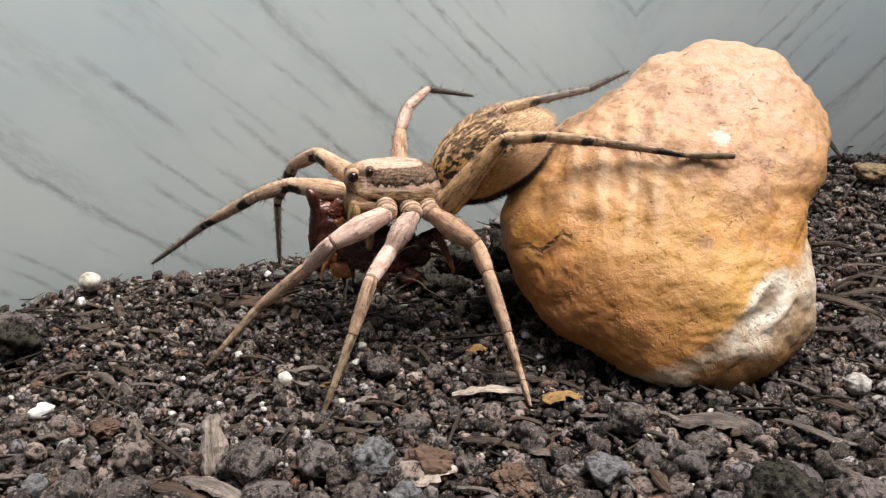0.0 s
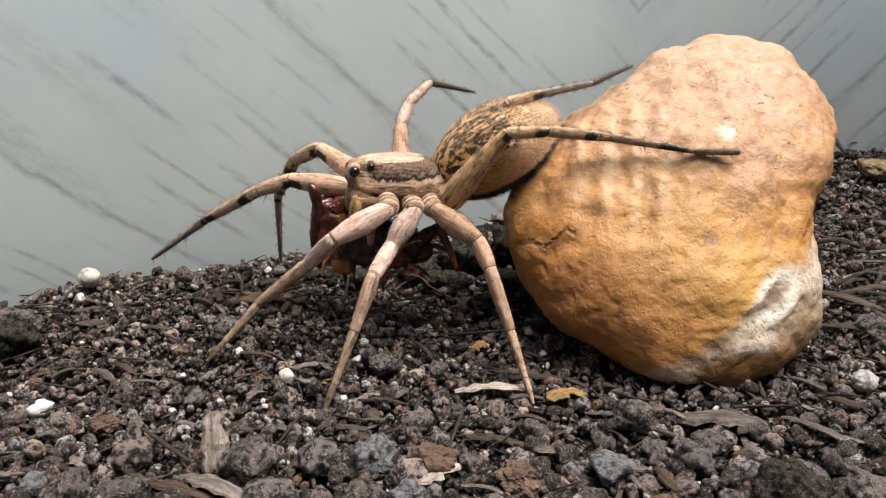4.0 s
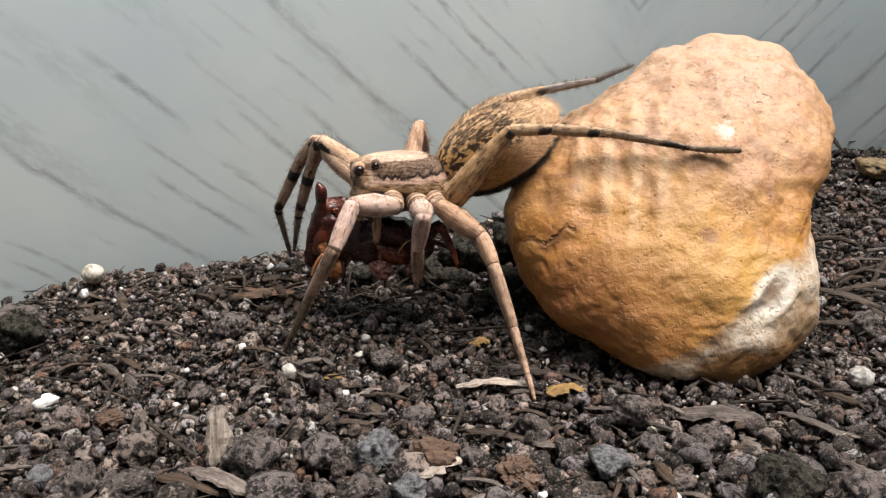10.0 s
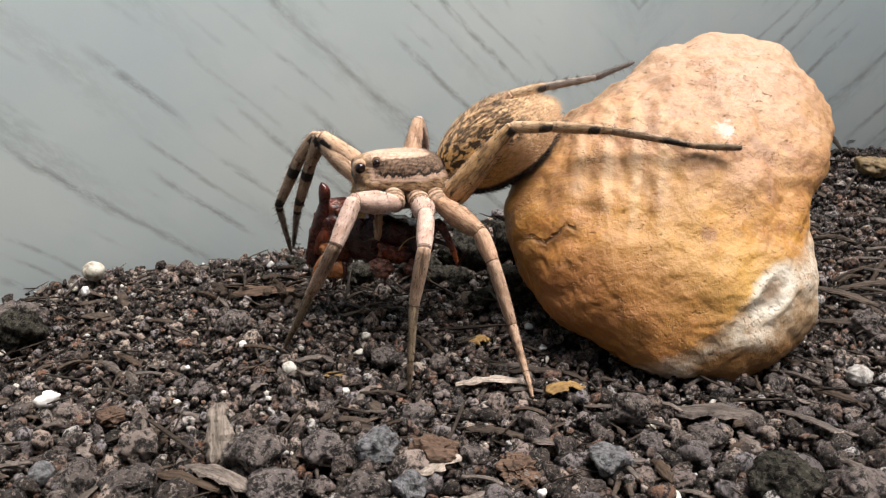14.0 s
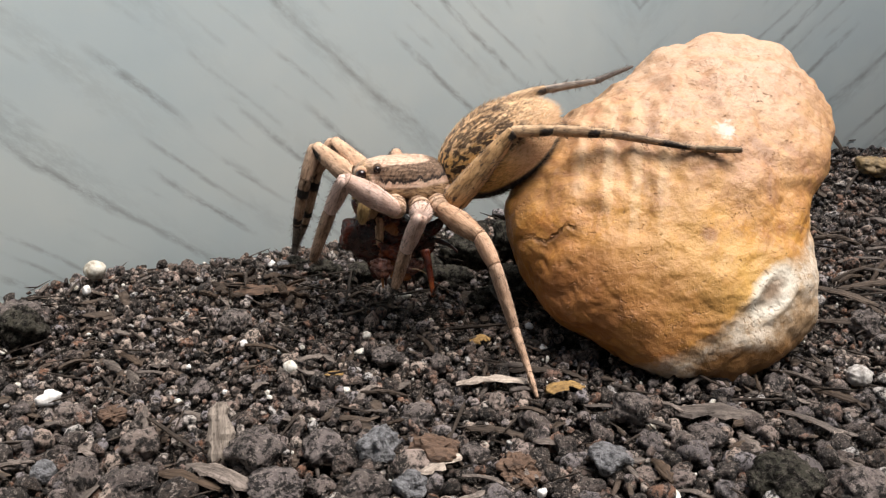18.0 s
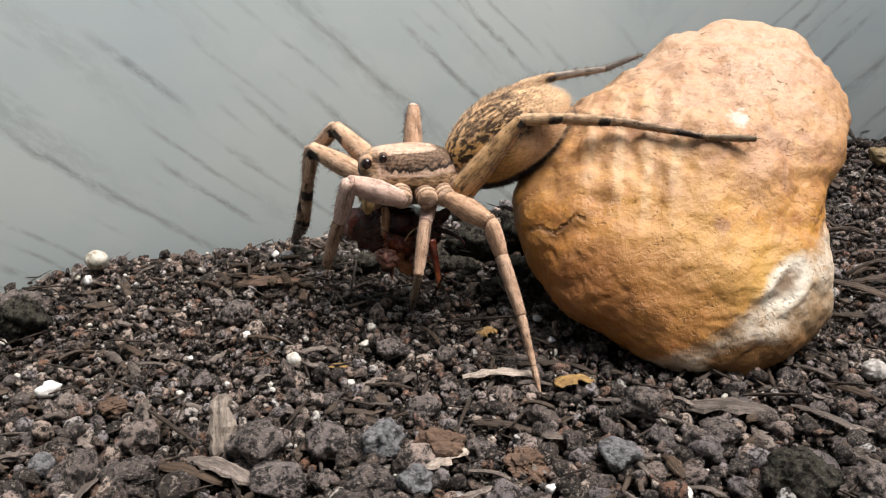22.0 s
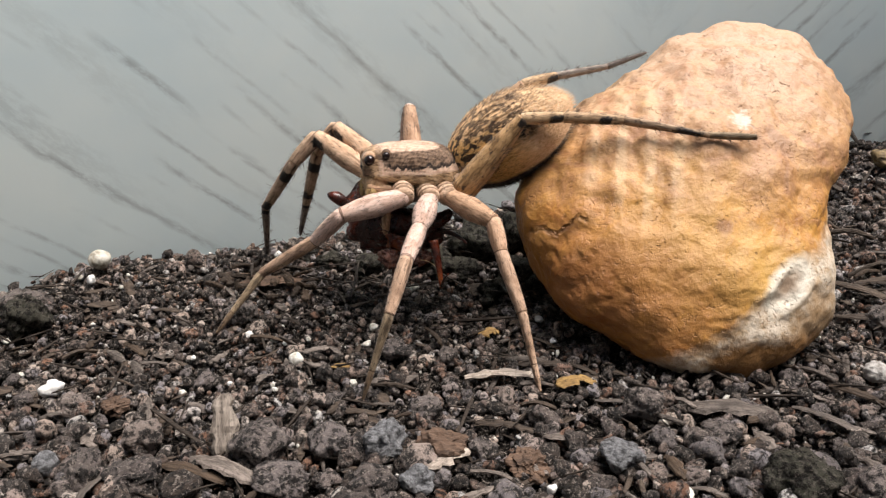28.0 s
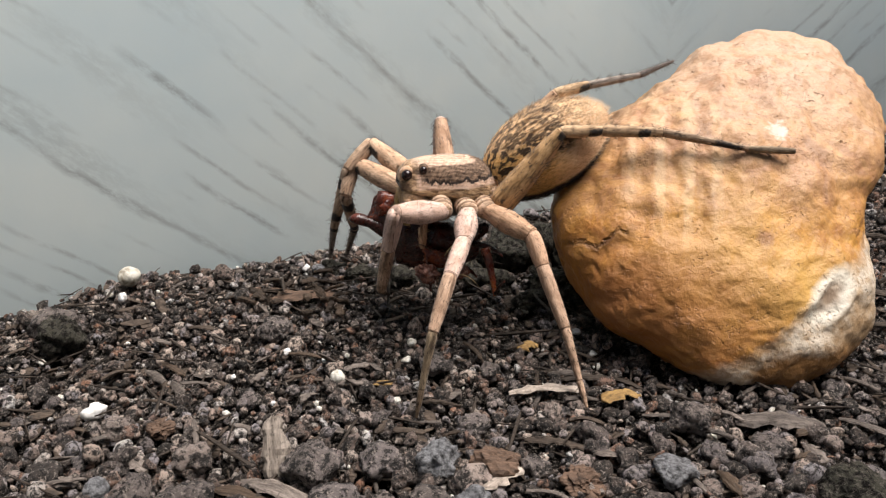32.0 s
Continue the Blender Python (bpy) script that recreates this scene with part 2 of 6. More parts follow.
        return ramp(n, l, calc(n, l, "MULTIPLY", calc(n, l, "ADD", q.outputs["Value"], w), 0.5), ((lo / 2, 1.0), (hi / 2, 0.0)))

    c = mix(n, l, calc(n, l, "MULTIPLY", blot(18.0, 58, 9.5, 7, 14, 5.5, 0.2, 1.3, 1.2), 0.75), c, (0.58, 0.335, 0.098))
    c = mix(n, l, calc(n, l, "MULTIPLY", blot(24.5, 58, 7.5, 4.5, 14, 3.0, 0.3, 1.3, 1.1), 0.7), c, (0.60, 0.36, 0.105))
    # orange-brown left cheek, its colour darkened further for the shade there
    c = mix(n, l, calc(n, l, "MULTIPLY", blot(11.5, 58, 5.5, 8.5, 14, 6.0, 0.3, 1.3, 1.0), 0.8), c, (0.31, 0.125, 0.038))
    c = mix(n, l, calc(n, l, "MULTIPLY", blot(20.8, 58, 11, 0.9, 9, 0.6, 0.5, 1.0, 0.7, 0.9), 0.7), c, (0.26, 0.12, 0.06))
    # worn corner: chalk bared beyond a slanting edge
    px, pz = axis(n, l, v, 0), axis(n, l, v, 2)
    rag = calc(n, l, "MULTIPLY_ADD", noisy(n, l, v, 0.5, 5, 0.7), 3.0, -1.5)
    slant = calc(n, l, "ADD", calc(n, l, "MULTIPLY_ADD", px, 0.62, -11.16), calc(n, l, "MULTIPLY_ADD", pz, -0.95, 2.39))
    slant = calc(n, l, "ADD", slant, rag)
    bare = ramp(n, l, calc(n, l, "MULTIPLY_ADD", slant, 0.2, 0.12), ((0.0, 0.0), (0.12, 0.35), (0.34, 1.0)))
    mottle = ramp(n, l, noisy(n, l, v, 1.1, 5, 0.75), ((0.40, (0.46, 0.35, 0.235)), (0.58, (0.68, 0.60, 0.49))))
    c = mix(n, l, calc(n, l, "MULTIPLY", bare, 0.92), c, mottle)
    c = mix(n, l, calc(n, l, "MULTIPLY", blot(28.0, 58, 3.4, 3.1, 11, 3.4, 0.5, 1.2, 0.9, 0.7), 0.85), c, (0.31, 0.19, 0.09))
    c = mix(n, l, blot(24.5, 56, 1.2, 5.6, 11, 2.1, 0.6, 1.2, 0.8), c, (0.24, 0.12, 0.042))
    along = calc(n, l, "ADD", calc(n, l, "MULTIPLY_ADD", px, -0.775, 19.69), calc(n, l, "MULTIPLY_ADD", pz, -0.632, 4.36))
    aside = calc(n, l, "ADD", calc(n, l, "MULTIPLY_ADD", px, 0.632, -16.05), calc(n, l, "MULTIPLY_ADD", pz, -0.775, 5.35))
    along, aside = calc(n, l, "MULTIPLY", along, 0.5), calc(n, l, "MULTIPLY", aside, 0.9)
    d = calc(n, l, "SQRT", calc(n, l, "ADD", calc(n, l, "MULTIPLY", along, along), calc(n, l, "MULTIPLY", aside, aside)))
    d = calc(n, l, "MULTIPLY", calc(n, l, "MULTIPLY_ADD", rag, 0.35, d), 0.5)
    c = mix(n, l, ramp(n, l, d, ((0.5, 0.9), (0.75, 0.0))), c, (0.74, 0.69, 0.58))
    c = mix(n, l, ramp(n, l, d, ((0.15, 0.8), (0.45, 0.0))), c, (0.32, 0.20, 0.12))
    # clusters of brown specks
    grain = noisy(n, l, v, 3.4, 1.5, 0.5)
    where = ramp(n, l, noisy(n, l, coords(n, l, (1.0, 1.0, 0.7)), 0.42, 4, 0.65), ((0.52, 0.0), (0.62, 1.0)))
    pores = calc(n, l, "MULTIPLY", ramp(n, l, grain, ((0.60, 0.0), (0.66, 1.0))), where)
    c = mix(n, l, calc(n, l, "MULTIPLY", pores, 0.4), c, (0.30, 0.15, 0.07))
    # jagged crack across the cheek
    way = ramp(n, l, calc(n, l, "MULTIPLY_ADD", px, 0.2, -1.2), ((0.05, 0.08), (0.25, 0.31), (0.46, 0.22), (0.63, 0.556), (0.78, 0.844), (0.88, 0.748)))
    gap = calc(n, l, "SUBTRACT", calc(n, l, "MULTIPLY_ADD", pz, 0.4, -3.6), way)
    gap = calc(n, l, "ABSOLUTE", calc(n, l, "MULTIPLY_ADD", noisy(n, l, v, 1.6, 4, 0.7), 0.22, calc(n, l, "ADD", gap, -0.11)))
    ends = calc(n, l, "MULTIPLY", ramp(n, l, calc(n, l, "MULTIPLY_ADD", px, 0.2, -1.2), ((0.02, 0.0), (0.10, 1.0), (0.86, 1.0), (0.93, 0.0))), ramp(n, l, calc(n, l, "MULTIPLY", axis(n, l, v, 1), 0.01), ((0.66, 1.0), (0.67, 0.0))))
    crack = calc(n, l, "MULTIPLY", ramp(n, l, gap, ((0.01, 1.0), (0.11, 0.0))), ends)
    crack = calc(n, l, "MULTIPLY", crack, ramp(n, l, noisy(n, l, v, 1.1, 4, 0.7), ((0.40, 0.25), (0.55, 1.0))))
    c = mix(n, l, calc(n, l, "MULTIPLY", crack, 0.6), c, (0.20, 0.085, 0.03))
    # paler crests of the ribs
    lean = calc(n, l, "ADD", calc(n, l, "MULTIPLY_ADD", px, 1.0, -20.05), calc(n, l, "MULTIPLY_ADD", pz, -0.18, 1.9))
    wave = calc(n, l, "SINE", calc(n, l, "MULTIPLY_ADD", noisy(n, l, v, 0.5, 5, 0.7), 3.0, calc(n, l, "MULTIPLY_ADD", lean, 2.75, -1.5)))
    crest = calc(n, l, "MULTIPLY", ramp(n, l, calc(n, l, "MULTIPLY_ADD", wave, -0.5, 0.5), ((0.5, 0.0), (0.85, 1.0))), blot(15.0, 62, 16.5, 4.6, 14, 6.0, 0.6, 1.2, 0.6))
    c = mix(n, l, calc(n, l, "MULTIPLY", crest, 0.36), c, (0.68, 0.50, 0.30))
    # patch of lichen by the spider's foot
    c = mix(n, l, blot(23.4, 65, 17.9, 1.2, 6, 0.7, 0.4, 0.95, 1.3, 1.6), c, (0.60, 0.51, 0.43))
    l.new(c, b.inputs["Base Color"])
    hgt = calc(n, l, "ADD", calc(n, l, "MULTIPLY", noisy(n, l, v, 0.9, 3, 0.5), 0.3), calc(n, l, "MULTIPLY", fine, 0.12))
    hgt = calc(n, l, "ADD", hgt, calc(n, l, "MULTIPLY", noisy(n, l, v, 0.4, 3, 0.55), 0.55))
    hgt = calc(n, l, "ADD", hgt, calc(n, l, "MULTIPLY", ramp(n, l, sp, ((0.64, 0.0), (0.72, 1.0))), -0.2))
    hgt = calc(n, l, "SUBTRACT", hgt, calc(n, l, "ADD", calc(n, l, "MULTIPLY", crack, 0.8), calc(n, l, "MULTIPLY", pores, 0.12)))
    relief(n, l, b, hgt, 0.52)
    return m


STONE = stone_material()


def hide_material(name, base, dark, fleck, fleck_at, along=0.4, rough=0.66, lines=0.85):
    """Short-haired spider skin: pale felt with fine hair lines, soft blotches and a few dark specks."""
    m, n, l, b = material(name, rough, 0.25)
    v = coords(n, l, (along, 1.8, 1.8))
    f = noisy(n, l, v, 6.5, 3, 0.7)
    soft = tuple(0.3 * p + 0.7 * q for p, q in zip(base, dark))
    c = ramp(n, l, f, ((0.32, soft), (0.60, base)))
    cloud = noisy(n, l, coords(n, l, (0.7, 1, 1)), 0.9, 3, 0.6)
    c = mix(n, l, ramp(n, l, cloud, ((0.40, 0.0), (0.68, 0.8))), c, dark)
    grain = noisy(n, l, coords(n, l, (0.5, 1, 1)), 3.6, 4, 0.75)
    c = mix(n, l, ramp(n, l, grain, ((0.52, 0.0), (0.72, 0.6))), c, tuple(0.5 * q for q in dark))
    # long brown lines that run with the limb
    line = noisy(n, l, coords(n, l, (0.16, 1, 1)), 2.3, 4, 0.65)
    c = mix(n, l, ramp(n, l, line, ((0.52, 0.0), (0.62, lines))), c, tuple(0.55 * q for q in dark))
    k = noisy(n, l, coords(n, l, (0.6, 1, 1)), 2.6, 2, 0.5)
    c = mix(n, l, ramp(n, l, k, ((fleck_at, 0.0), (fleck_at + 0.04, 0.9))), c, fleck)
    l.new(c, b.inputs["Base Color"])
    b.inputs["Sheen Weight"].default_value = 0.12
    relief(n, l, b, f, 0.05)
    return m, n, l, b, c


PINK = hide_material("rosy_leg_felt", (0.85, 0.645, 0.55), (0.48, 0.30, 0.22), (0.08, 0.045, 0.03), 0.70, lines=0.5)[0]
TAN = hide_material("tan_leg_felt", (0.70, 0.455, 0.295), (0.32, 0.18, 0.10), (0.06, 0.035, 0.02), 0.68)[0]
PEACH = hide_material("peach_leg_felt", (0.75, 0.50, 0.34), (0.38, 0.215, 0.125), (0.06, 0.035, 0.02), 0.70)[0]
OLIVE = hide_material("olive_leg_felt", (0.40, 0.30, 0.19), (0.18, 0.125, 0.075), (0.06, 0.04, 0.025), 0.69)[0]
YELLOW = hide_material("yellow_brush_felt", (0.56, 0.39, 0.16), (0.26, 0.16, 0.06), (0.10, 0.06, 0.02), 0.68)[0]
ASH = hide_material("ash_leg_felt", (0.66, 0.455, 0.32), (0.30, 0.18, 0.11), (0.06, 0.04, 0.03), 0.69)[0]
GREY = hide_material("grey_leg_felt", (0.46, 0.39, 0.33), (0.20, 0.16, 0.13), (0.05, 0.04, 0.03), 0.69)[0]
DUSK = hide_material("grey_brown_leg_felt", (0.20, 0.165, 0.14), (0.09, 0.07, 0.06), (0.03, 0.024, 0.02), 0.66)[0]
BROWNFOOT = hide_material("brown_foot_felt", (0.22, 0.15, 0.09), (0.08, 0.05, 0.03), (0.03, 0.02, 0.012), 0.66)[0]
CREAM = hide_material("cream_felt", (0.74, 0.53, 0.38), (0.40, 0.25, 0.15), (0.25, 0.15, 0.08), 0.74)[0]
CHEEK = hide_material("cheek_felt", (0.58, 0.39, 0.24), (0.28, 0.165, 0.085), (0.12, 0.07, 0.03), 0.72)[0]
SEAM = simple_material("brown_joint_skin", (0.16, 0.09, 0.05), (0.06, 0.035, 0.02), 0.6, 3.0, 0.03)
HAIR = simple_material("dark_hair", (0.05, 0.035, 0.025), (0.02, 0.014, 0.01), 0.5, 2.0, 0.01)
RING = simple_material("brown_ring_skin", (0.30, 0.19, 0.115), (0.13, 0.075, 0.04), 0.6, 3.0, 0.03)
PALEHAIR = simple_material("golden_hair", (0.54, 0.37, 0.18), (0.28, 0.175, 0.075), 0.5, 2.0, 0.01)


def banded_leg(name, base, dark, bands):
    """Leg felt with dark rings at the given shares of the segment's length (object x in millimetres)."""
    m, n, l, b, c = hide_material(name, base, dark, (0.05, 0.03, 0.02), 0.66)
    x = axis(n, l, coords(n, l), 0)
    w = calc(n, l, "MULTIPLY_ADD", noisy(n, l, coords(n, l), 1.5, 5, 0.75), 1.5, -0.75)
    x = calc(n, l, "ADD", x, w)
    z = calc(n, l, "ADD", axis(n, l, coords(n, l), 2), calc(n, l, "MULTIPLY", w, 0.6))
    under = ramp(n, l, calc(n, l, "MULTIPLY_ADD", z, -0.5, 0.5), ((0.36, 0.0), (0.44, 1.0)))
    for at, half in bands:
        d = calc(n, l, "DIVIDE", calc(n, l, "ABSOLUTE", calc(n, l, "SUBTRACT", x, at)), half)
        spot = calc(n, l, "MULTIPLY", ramp(n, l, d, ((0.7, 1.0), (1.0, 0.0))), under)
        c = mix(n, l, spot, c, (0.016, 0.012, 0.01))
    l.new(c, b.inputs["Base Color"])
    return m


def carapace_material():
    """Cream median band, grey-brown side bands with a black jagged hem, cream lower bands, tan rim."""
    m, n, l, b = material("carapace_felt", 0.66, 0.25)
    v = coords(n, l)
    x = axis(n, l, v, 0)
    hairs = noisy(n, l, coords(n, l, (0.25, 1.2, 1.2), (0, -55, 0)), 4.2, 4, 0.72)
    rows = noisy(n, l, coords(n, l, (0.2, 1.4, 1.4), (0, 8, 0)), 4.0, 3, 0.7)
    jag = noisy(n, l, coords(n, l, (1.0, 0.3, 0.3)), 1.9, 4, 0.75)
    wob = calc(n, l, "MULTIPLY_ADD", jag, 1.6, -0.8)
    z = calc(n, l, "MULTIPLY_ADD", x, 0.05, axis(n, l, v, 2))
    h = calc(n, l, "MULTIPLY_ADD", calc(n, l, "ADD", z, wob), 0.25, 0.25)
    calm = calc(n, l, "MULTIPLY_ADD", calc(n, l, "MULTIPLY_ADD", wob, 0.22, z), 0.25, 0.25)
    light = ramp(n, l, hairs, ((0.33, (0.48, 0.30, 0.19)), (0.56, (0.78, 0.57, 0.435))))
    brown = ramp(n, l, hairs, ((0.38, (0.065, 0.038, 0.023)), (0.60, (0.31, 0.20, 0.13))))
    tan = ramp(n, l, rows, ((0.40, (0.12, 0.064, 0.03)), (0.60, (0.52, 0.345, 0.195))))
    c = mix(n, l, ramp(n, l, calm, ((0.30, 0.0), (0.345, 1.0))), tan, light)
    hem = mix(n, l, ramp(n, l, h, ((0.43, 0.0), (0.44, 1.0))), c, (0.03, 0.018, 0.012))
    hem = mix(n, l, ramp(n, l, h, ((0.49, 0.0), (0.535, 1.0))), hem, brown)
    # the bands thin out into a dark streak behind the rear eyes
    head = calc(n, l, "MULTIPLY", calc(n, l, "ADD", x, wob), 0.2)
    c = mix(n, l, ramp(n, l, head, ((0.38, 1.0), (0.50, 0.0))), c, hem)
    streak = calc(n, l, "MULTIPLY", ramp(n, l, calm, ((0.60, 0.0), (0.63, 1.0))), ramp(n, l, head, ((0.34, 0.0), (0.42, 1.0))))
    c = mix(n, l, calc(n, l, "MULTIPLY", streak, 0.9), c, (0.06, 0.035, 0.022))
    c = mix(n, l, ramp(n, l, calm, ((0.755, 0.0), (0.78, 1.0))), c, light)
    c = mix(n, l, ramp(n, l, calc(n, l, "MULTIPLY", calc(n, l, "ADD", x, wob), 0.2), ((0.50, 0.0), (0.62, 0.95))), c, tan)
    # dark face below the eyes
    face = calc(n, l, "MULTIPLY", ramp(n, l, calc(n, l, "MULTIPLY", calc(n, l, "MULTIPLY_ADD", wob, 0.4, x), 0.2), ((0.66, 0.0), (0.72, 1.0))), ramp(n, l, h, ((0.42, 1.0), (0.52, 0.0))))
    c = mix(n, l, calc(n, l, "MULTIPLY", face, 0.85), c, (0.07, 0.038, 0.022))
    l.new(c, b.inputs["Base Color"])
    b.inputs["Sheen Weight"].default_value = 0.12
    relief(n, l, b, hairs, 0.08)
    return m


def abdomen_material():
    """Golden felt; rows of black-brown flecks on the fore back, ashy streaks on top, plain pale flanks, near black
    beneath.
    """
    m, n, l, b = material("abdomen_felt", 0.66, 0.25)
    v = coords(n, l)
    hairs = noisy(n, l, coords(n, l, (0.35, 1.3, 1.3)), 6.0, 4, 0.75)
    z = axis(n, l, v, 2)
    x = axis(n, l, v, 0)
    big = noisy(n, l, coords(n, l, (0.5, 1, 1)), 0.6, 3, 0.6)
    wob = calc(n, l, "MULTIPLY_ADD", big, 2.4, -1.2)
    gold = ramp(n, l, hairs, ((0.36, (0.42, 0.215, 0.06)), (0.58, (0.90, 0.56, 0.215))))
    # pale rear felt, lightened further to stand in for fill light
    pale = ramp(n, l, hairs, ((0.32, (0.58, 0.32, 0.13)), (0.56, (0.92, 0.66, 0.42))))
    ash = ramp(n, l, noisy(n, l, coords(n, l, (0.14, 1, 1)), 2.2, 4, 0.75), ((0.42, (0.14, 0.07, 0.026)), (0.56, (0.86, 0.58, 0.33))))
    rear = ramp(n, l, calc(n, l, "MULTIPLY_ADD", calc(n, l, "ADD", x, wob), -0.1, 0.5), ((0.40, 0.0), (0.62, 1.0)))
    c = mix(n, l, rear, gold, pale)
    c = mix(n, l, ramp(n, l, calc(n, l, "MULTIPLY", calc(n, l, "ADD", z, wob), 0.2), ((0.34, 0.0), (0.50, 0.9))), c, ash)
    fl = noisy(n, l, coords(n, l, (0.55, 1.0, 1.0), (0, 14, 0)), 2.3, 2, 0.5, 0.5)
    mask = ramp(n, l, calc(n, l, "MULTIPLY_ADD", hairs, 0.22, calc(n, l, "MULTIPLY_ADD", big, 0.22, fl)), ((0.705, 0.0), (0.745, 1.0)))
    fore = ramp(n, l, calc(n, l, "MULTIPLY_ADD", calc(n, l, "ADD", x, wob), 0.1, 0.5), ((0.20, 0.2), (0.40, 1.0)))
    high = ramp(n, l, calc(n, l, "MULTIPLY_ADD", calc(n, l, "MULTIPLY_ADD", wob, 0.5, z), 0.1, 0.5), ((0.50, 0.0), (0.56, 1.0)))
    less = ramp(n, l, calc(n, l, "MULTIPLY", calc(n, l, "ADD", z, wob), 0.2), ((0.40, 1.0), (0.60, 0.8)))
    spots = calc(n, l, "MULTIPLY", calc(n, l, "MULTIPLY", mask, less), calc(n, l, "MULTIPLY", fore, high))
    c = mix(n, l, calc(n, l, "MULTIPLY", spots, 0.96), c, (0.022, 0.009, 0.004))
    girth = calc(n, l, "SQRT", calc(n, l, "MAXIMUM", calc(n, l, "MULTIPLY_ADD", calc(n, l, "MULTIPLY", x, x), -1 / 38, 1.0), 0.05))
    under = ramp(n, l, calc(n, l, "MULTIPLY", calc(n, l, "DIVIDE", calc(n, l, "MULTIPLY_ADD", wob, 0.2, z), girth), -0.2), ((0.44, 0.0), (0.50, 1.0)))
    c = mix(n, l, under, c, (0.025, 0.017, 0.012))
    l.new(c, b.inputs["Base Color"])
    b.inputs["Sheen Weight"].default_value = 0.12
    relief(n, l, b, hairs, 0.1)
    return m


EYE = material("wet_black_eye", 0.16, 0.5)[0]
EYE.node_tree.nodes["Principled BSDF"].inputs["Base Color"].default_value = (0.012, 0.005, 0.004, 1)


def prey_material(name, stops, rough, scale=0.7, depth=0.12):
    """Wet crumpled shell, clouded from dark to clear."""
    m, n, l, b = material(name, rough, 0.55)
    v = coords(n, l)
    f = noisy(n, l, v, scale, 5, 0.65, 0.9)
    l.new(ramp(n, l, f, stops), b.inputs["Base Color"])
    g = noisy(n, l, v, 1.6, 4, 0.7, 1.0)
    l.new(ramp(n, l, g, ((0.35, 0.14), (0.65, rough + 0.25))), b.inputs["Roughness"])
    relief(n, l, b, g, depth)
    return m


CHITIN = prey_material("dark_red_shell", ((0.3, (0.006, 0.002, 0.0015)), (0.5, (0.035, 0.007, 0.004)), (0.72, (0.13, 0.024, 0.01))), 0.22, 0.6, 0.05)
RUST = prey_material("rust_red_shell", ((0.34, (0.010, 0.003, 0.002)), (0.48, (0.085, 0.015, 0.006)), (0.60, (0.22, 0.05, 0.015)), (0.74, (0.42, 0.15, 0.04))), 0.2, 0.5, 0.07)
AMBER = prey_material("amber_shell", ((0.3, (0.16, 0.05, 0.014)), (0.55, (0.42, 0.16, 0.05)), (0.75, (0.62, 0.32, 0.14))), 0.34)
FLESH = prey_material("pinkish_flesh", ((0.34, (0.03, 0.01, 0.007)), (0.52, (0.15, 0.055, 0.036)), (0.74, (0.42, 0.23, 0.16))), 0.34, 0.9, 0.2)


# ---- mesh helpers (all sizes in millimetres) ----
def mesh(name, V, F, mats, smooth=True, slots=None):
    me = bpy.data.meshes.new(name)
    me.from_pydata((np.asarray(V, float) * MM).tolist(), [], F)
    for m in mats if isinstance(mats, (list, tuple)) else [mats]:
        me.materials.append(m)
    if smooth:
        me.polygons.foreach_set("use_smooth", [True] * len(me.polygons))
    if slots is not None:
        me.polygons.foreach_set("material_index", slots)
    me.update()
    return me


def big_mesh(name, V, T, mat, smooth=True):
    """Many triangles at once: V (n, 3) in millimetres, T (m, 3)."""
    me = bpy.data.meshes.new(name)
    me.vertices.add(len(V))
    me.vertices.foreach_set("co", (V * MM).astype(np.float32).ravel())
    me.loops.add(T.size)
    me.loops.foreach_set("vertex_index", T.astype(np.int32).ravel())
    me.polygons.add(len(T))
    me.polygons.foreach_set("loop_start", np.arange(0, T.size, 3, dtype=np.int32))
    me.polygons.foreach_set("use_smooth", np.full(len(T), smooth))
    me.materials.append(mat)
    me.update(calc_edges=True)
    me.validate()
    return me


def part(name, me, parent, label=""):
    ob = new(name, me)
    ob.parent = parent
    return tagged(ob, label) if label else ob


def tube(sections, sides=12):
    """Rings (x, half width, half height, y, z) joined to a closed tube along x."""
    V, F = [], []
    for x, a, h, y, z in sections:
        for k in range(sides):
            t = 2 * math.pi * k / sides
            V.append((x, y + a * math.cos(t), z + h * math.sin(t)))
    for i in range(len(sections) - 1):
        for k in range(sides):
            a, b = i * sides + k, i * sides + (k + 1) % sides
            F.append((a, b, b + sides, a + sides))
    F.append(tuple(range(sides))[::-1])
    F.append(tuple(range((len(sections) - 1) * sides, len(sections) * sides)))
    return V, F


def ball(nu=24, nv=14):
    """Unit sphere with its poles on x."""
    V = [(1.0, 0.0, 0.0)]
    for j in range(1, nv):
        p = math.pi * j / nv
        for k in range(nu):
            t = 2 * math.pi * k / nu
            V.append((math.cos(p), math.sin(p) * math.cos(t), math.sin(p) * math.sin(t)))
    V.append((-1.0, 0.0, 0.0))
    F = [(0, 1 + k, 1 + (k + 1) % nu) for k in range(nu)]
    for j in range(nv - 2):
        for k in range(nu):
            a, b = 1 + j * nu + k, 1 + j * nu + (k + 1) % nu
            F.append((a, a + nu, b + nu, b))
    e, s = len(V) - 1, 1 + (nv - 2) * nu
    F += [(s + (k + 1) % nu, s + k, e) for k in range(nu)]
    return np.array(V), F


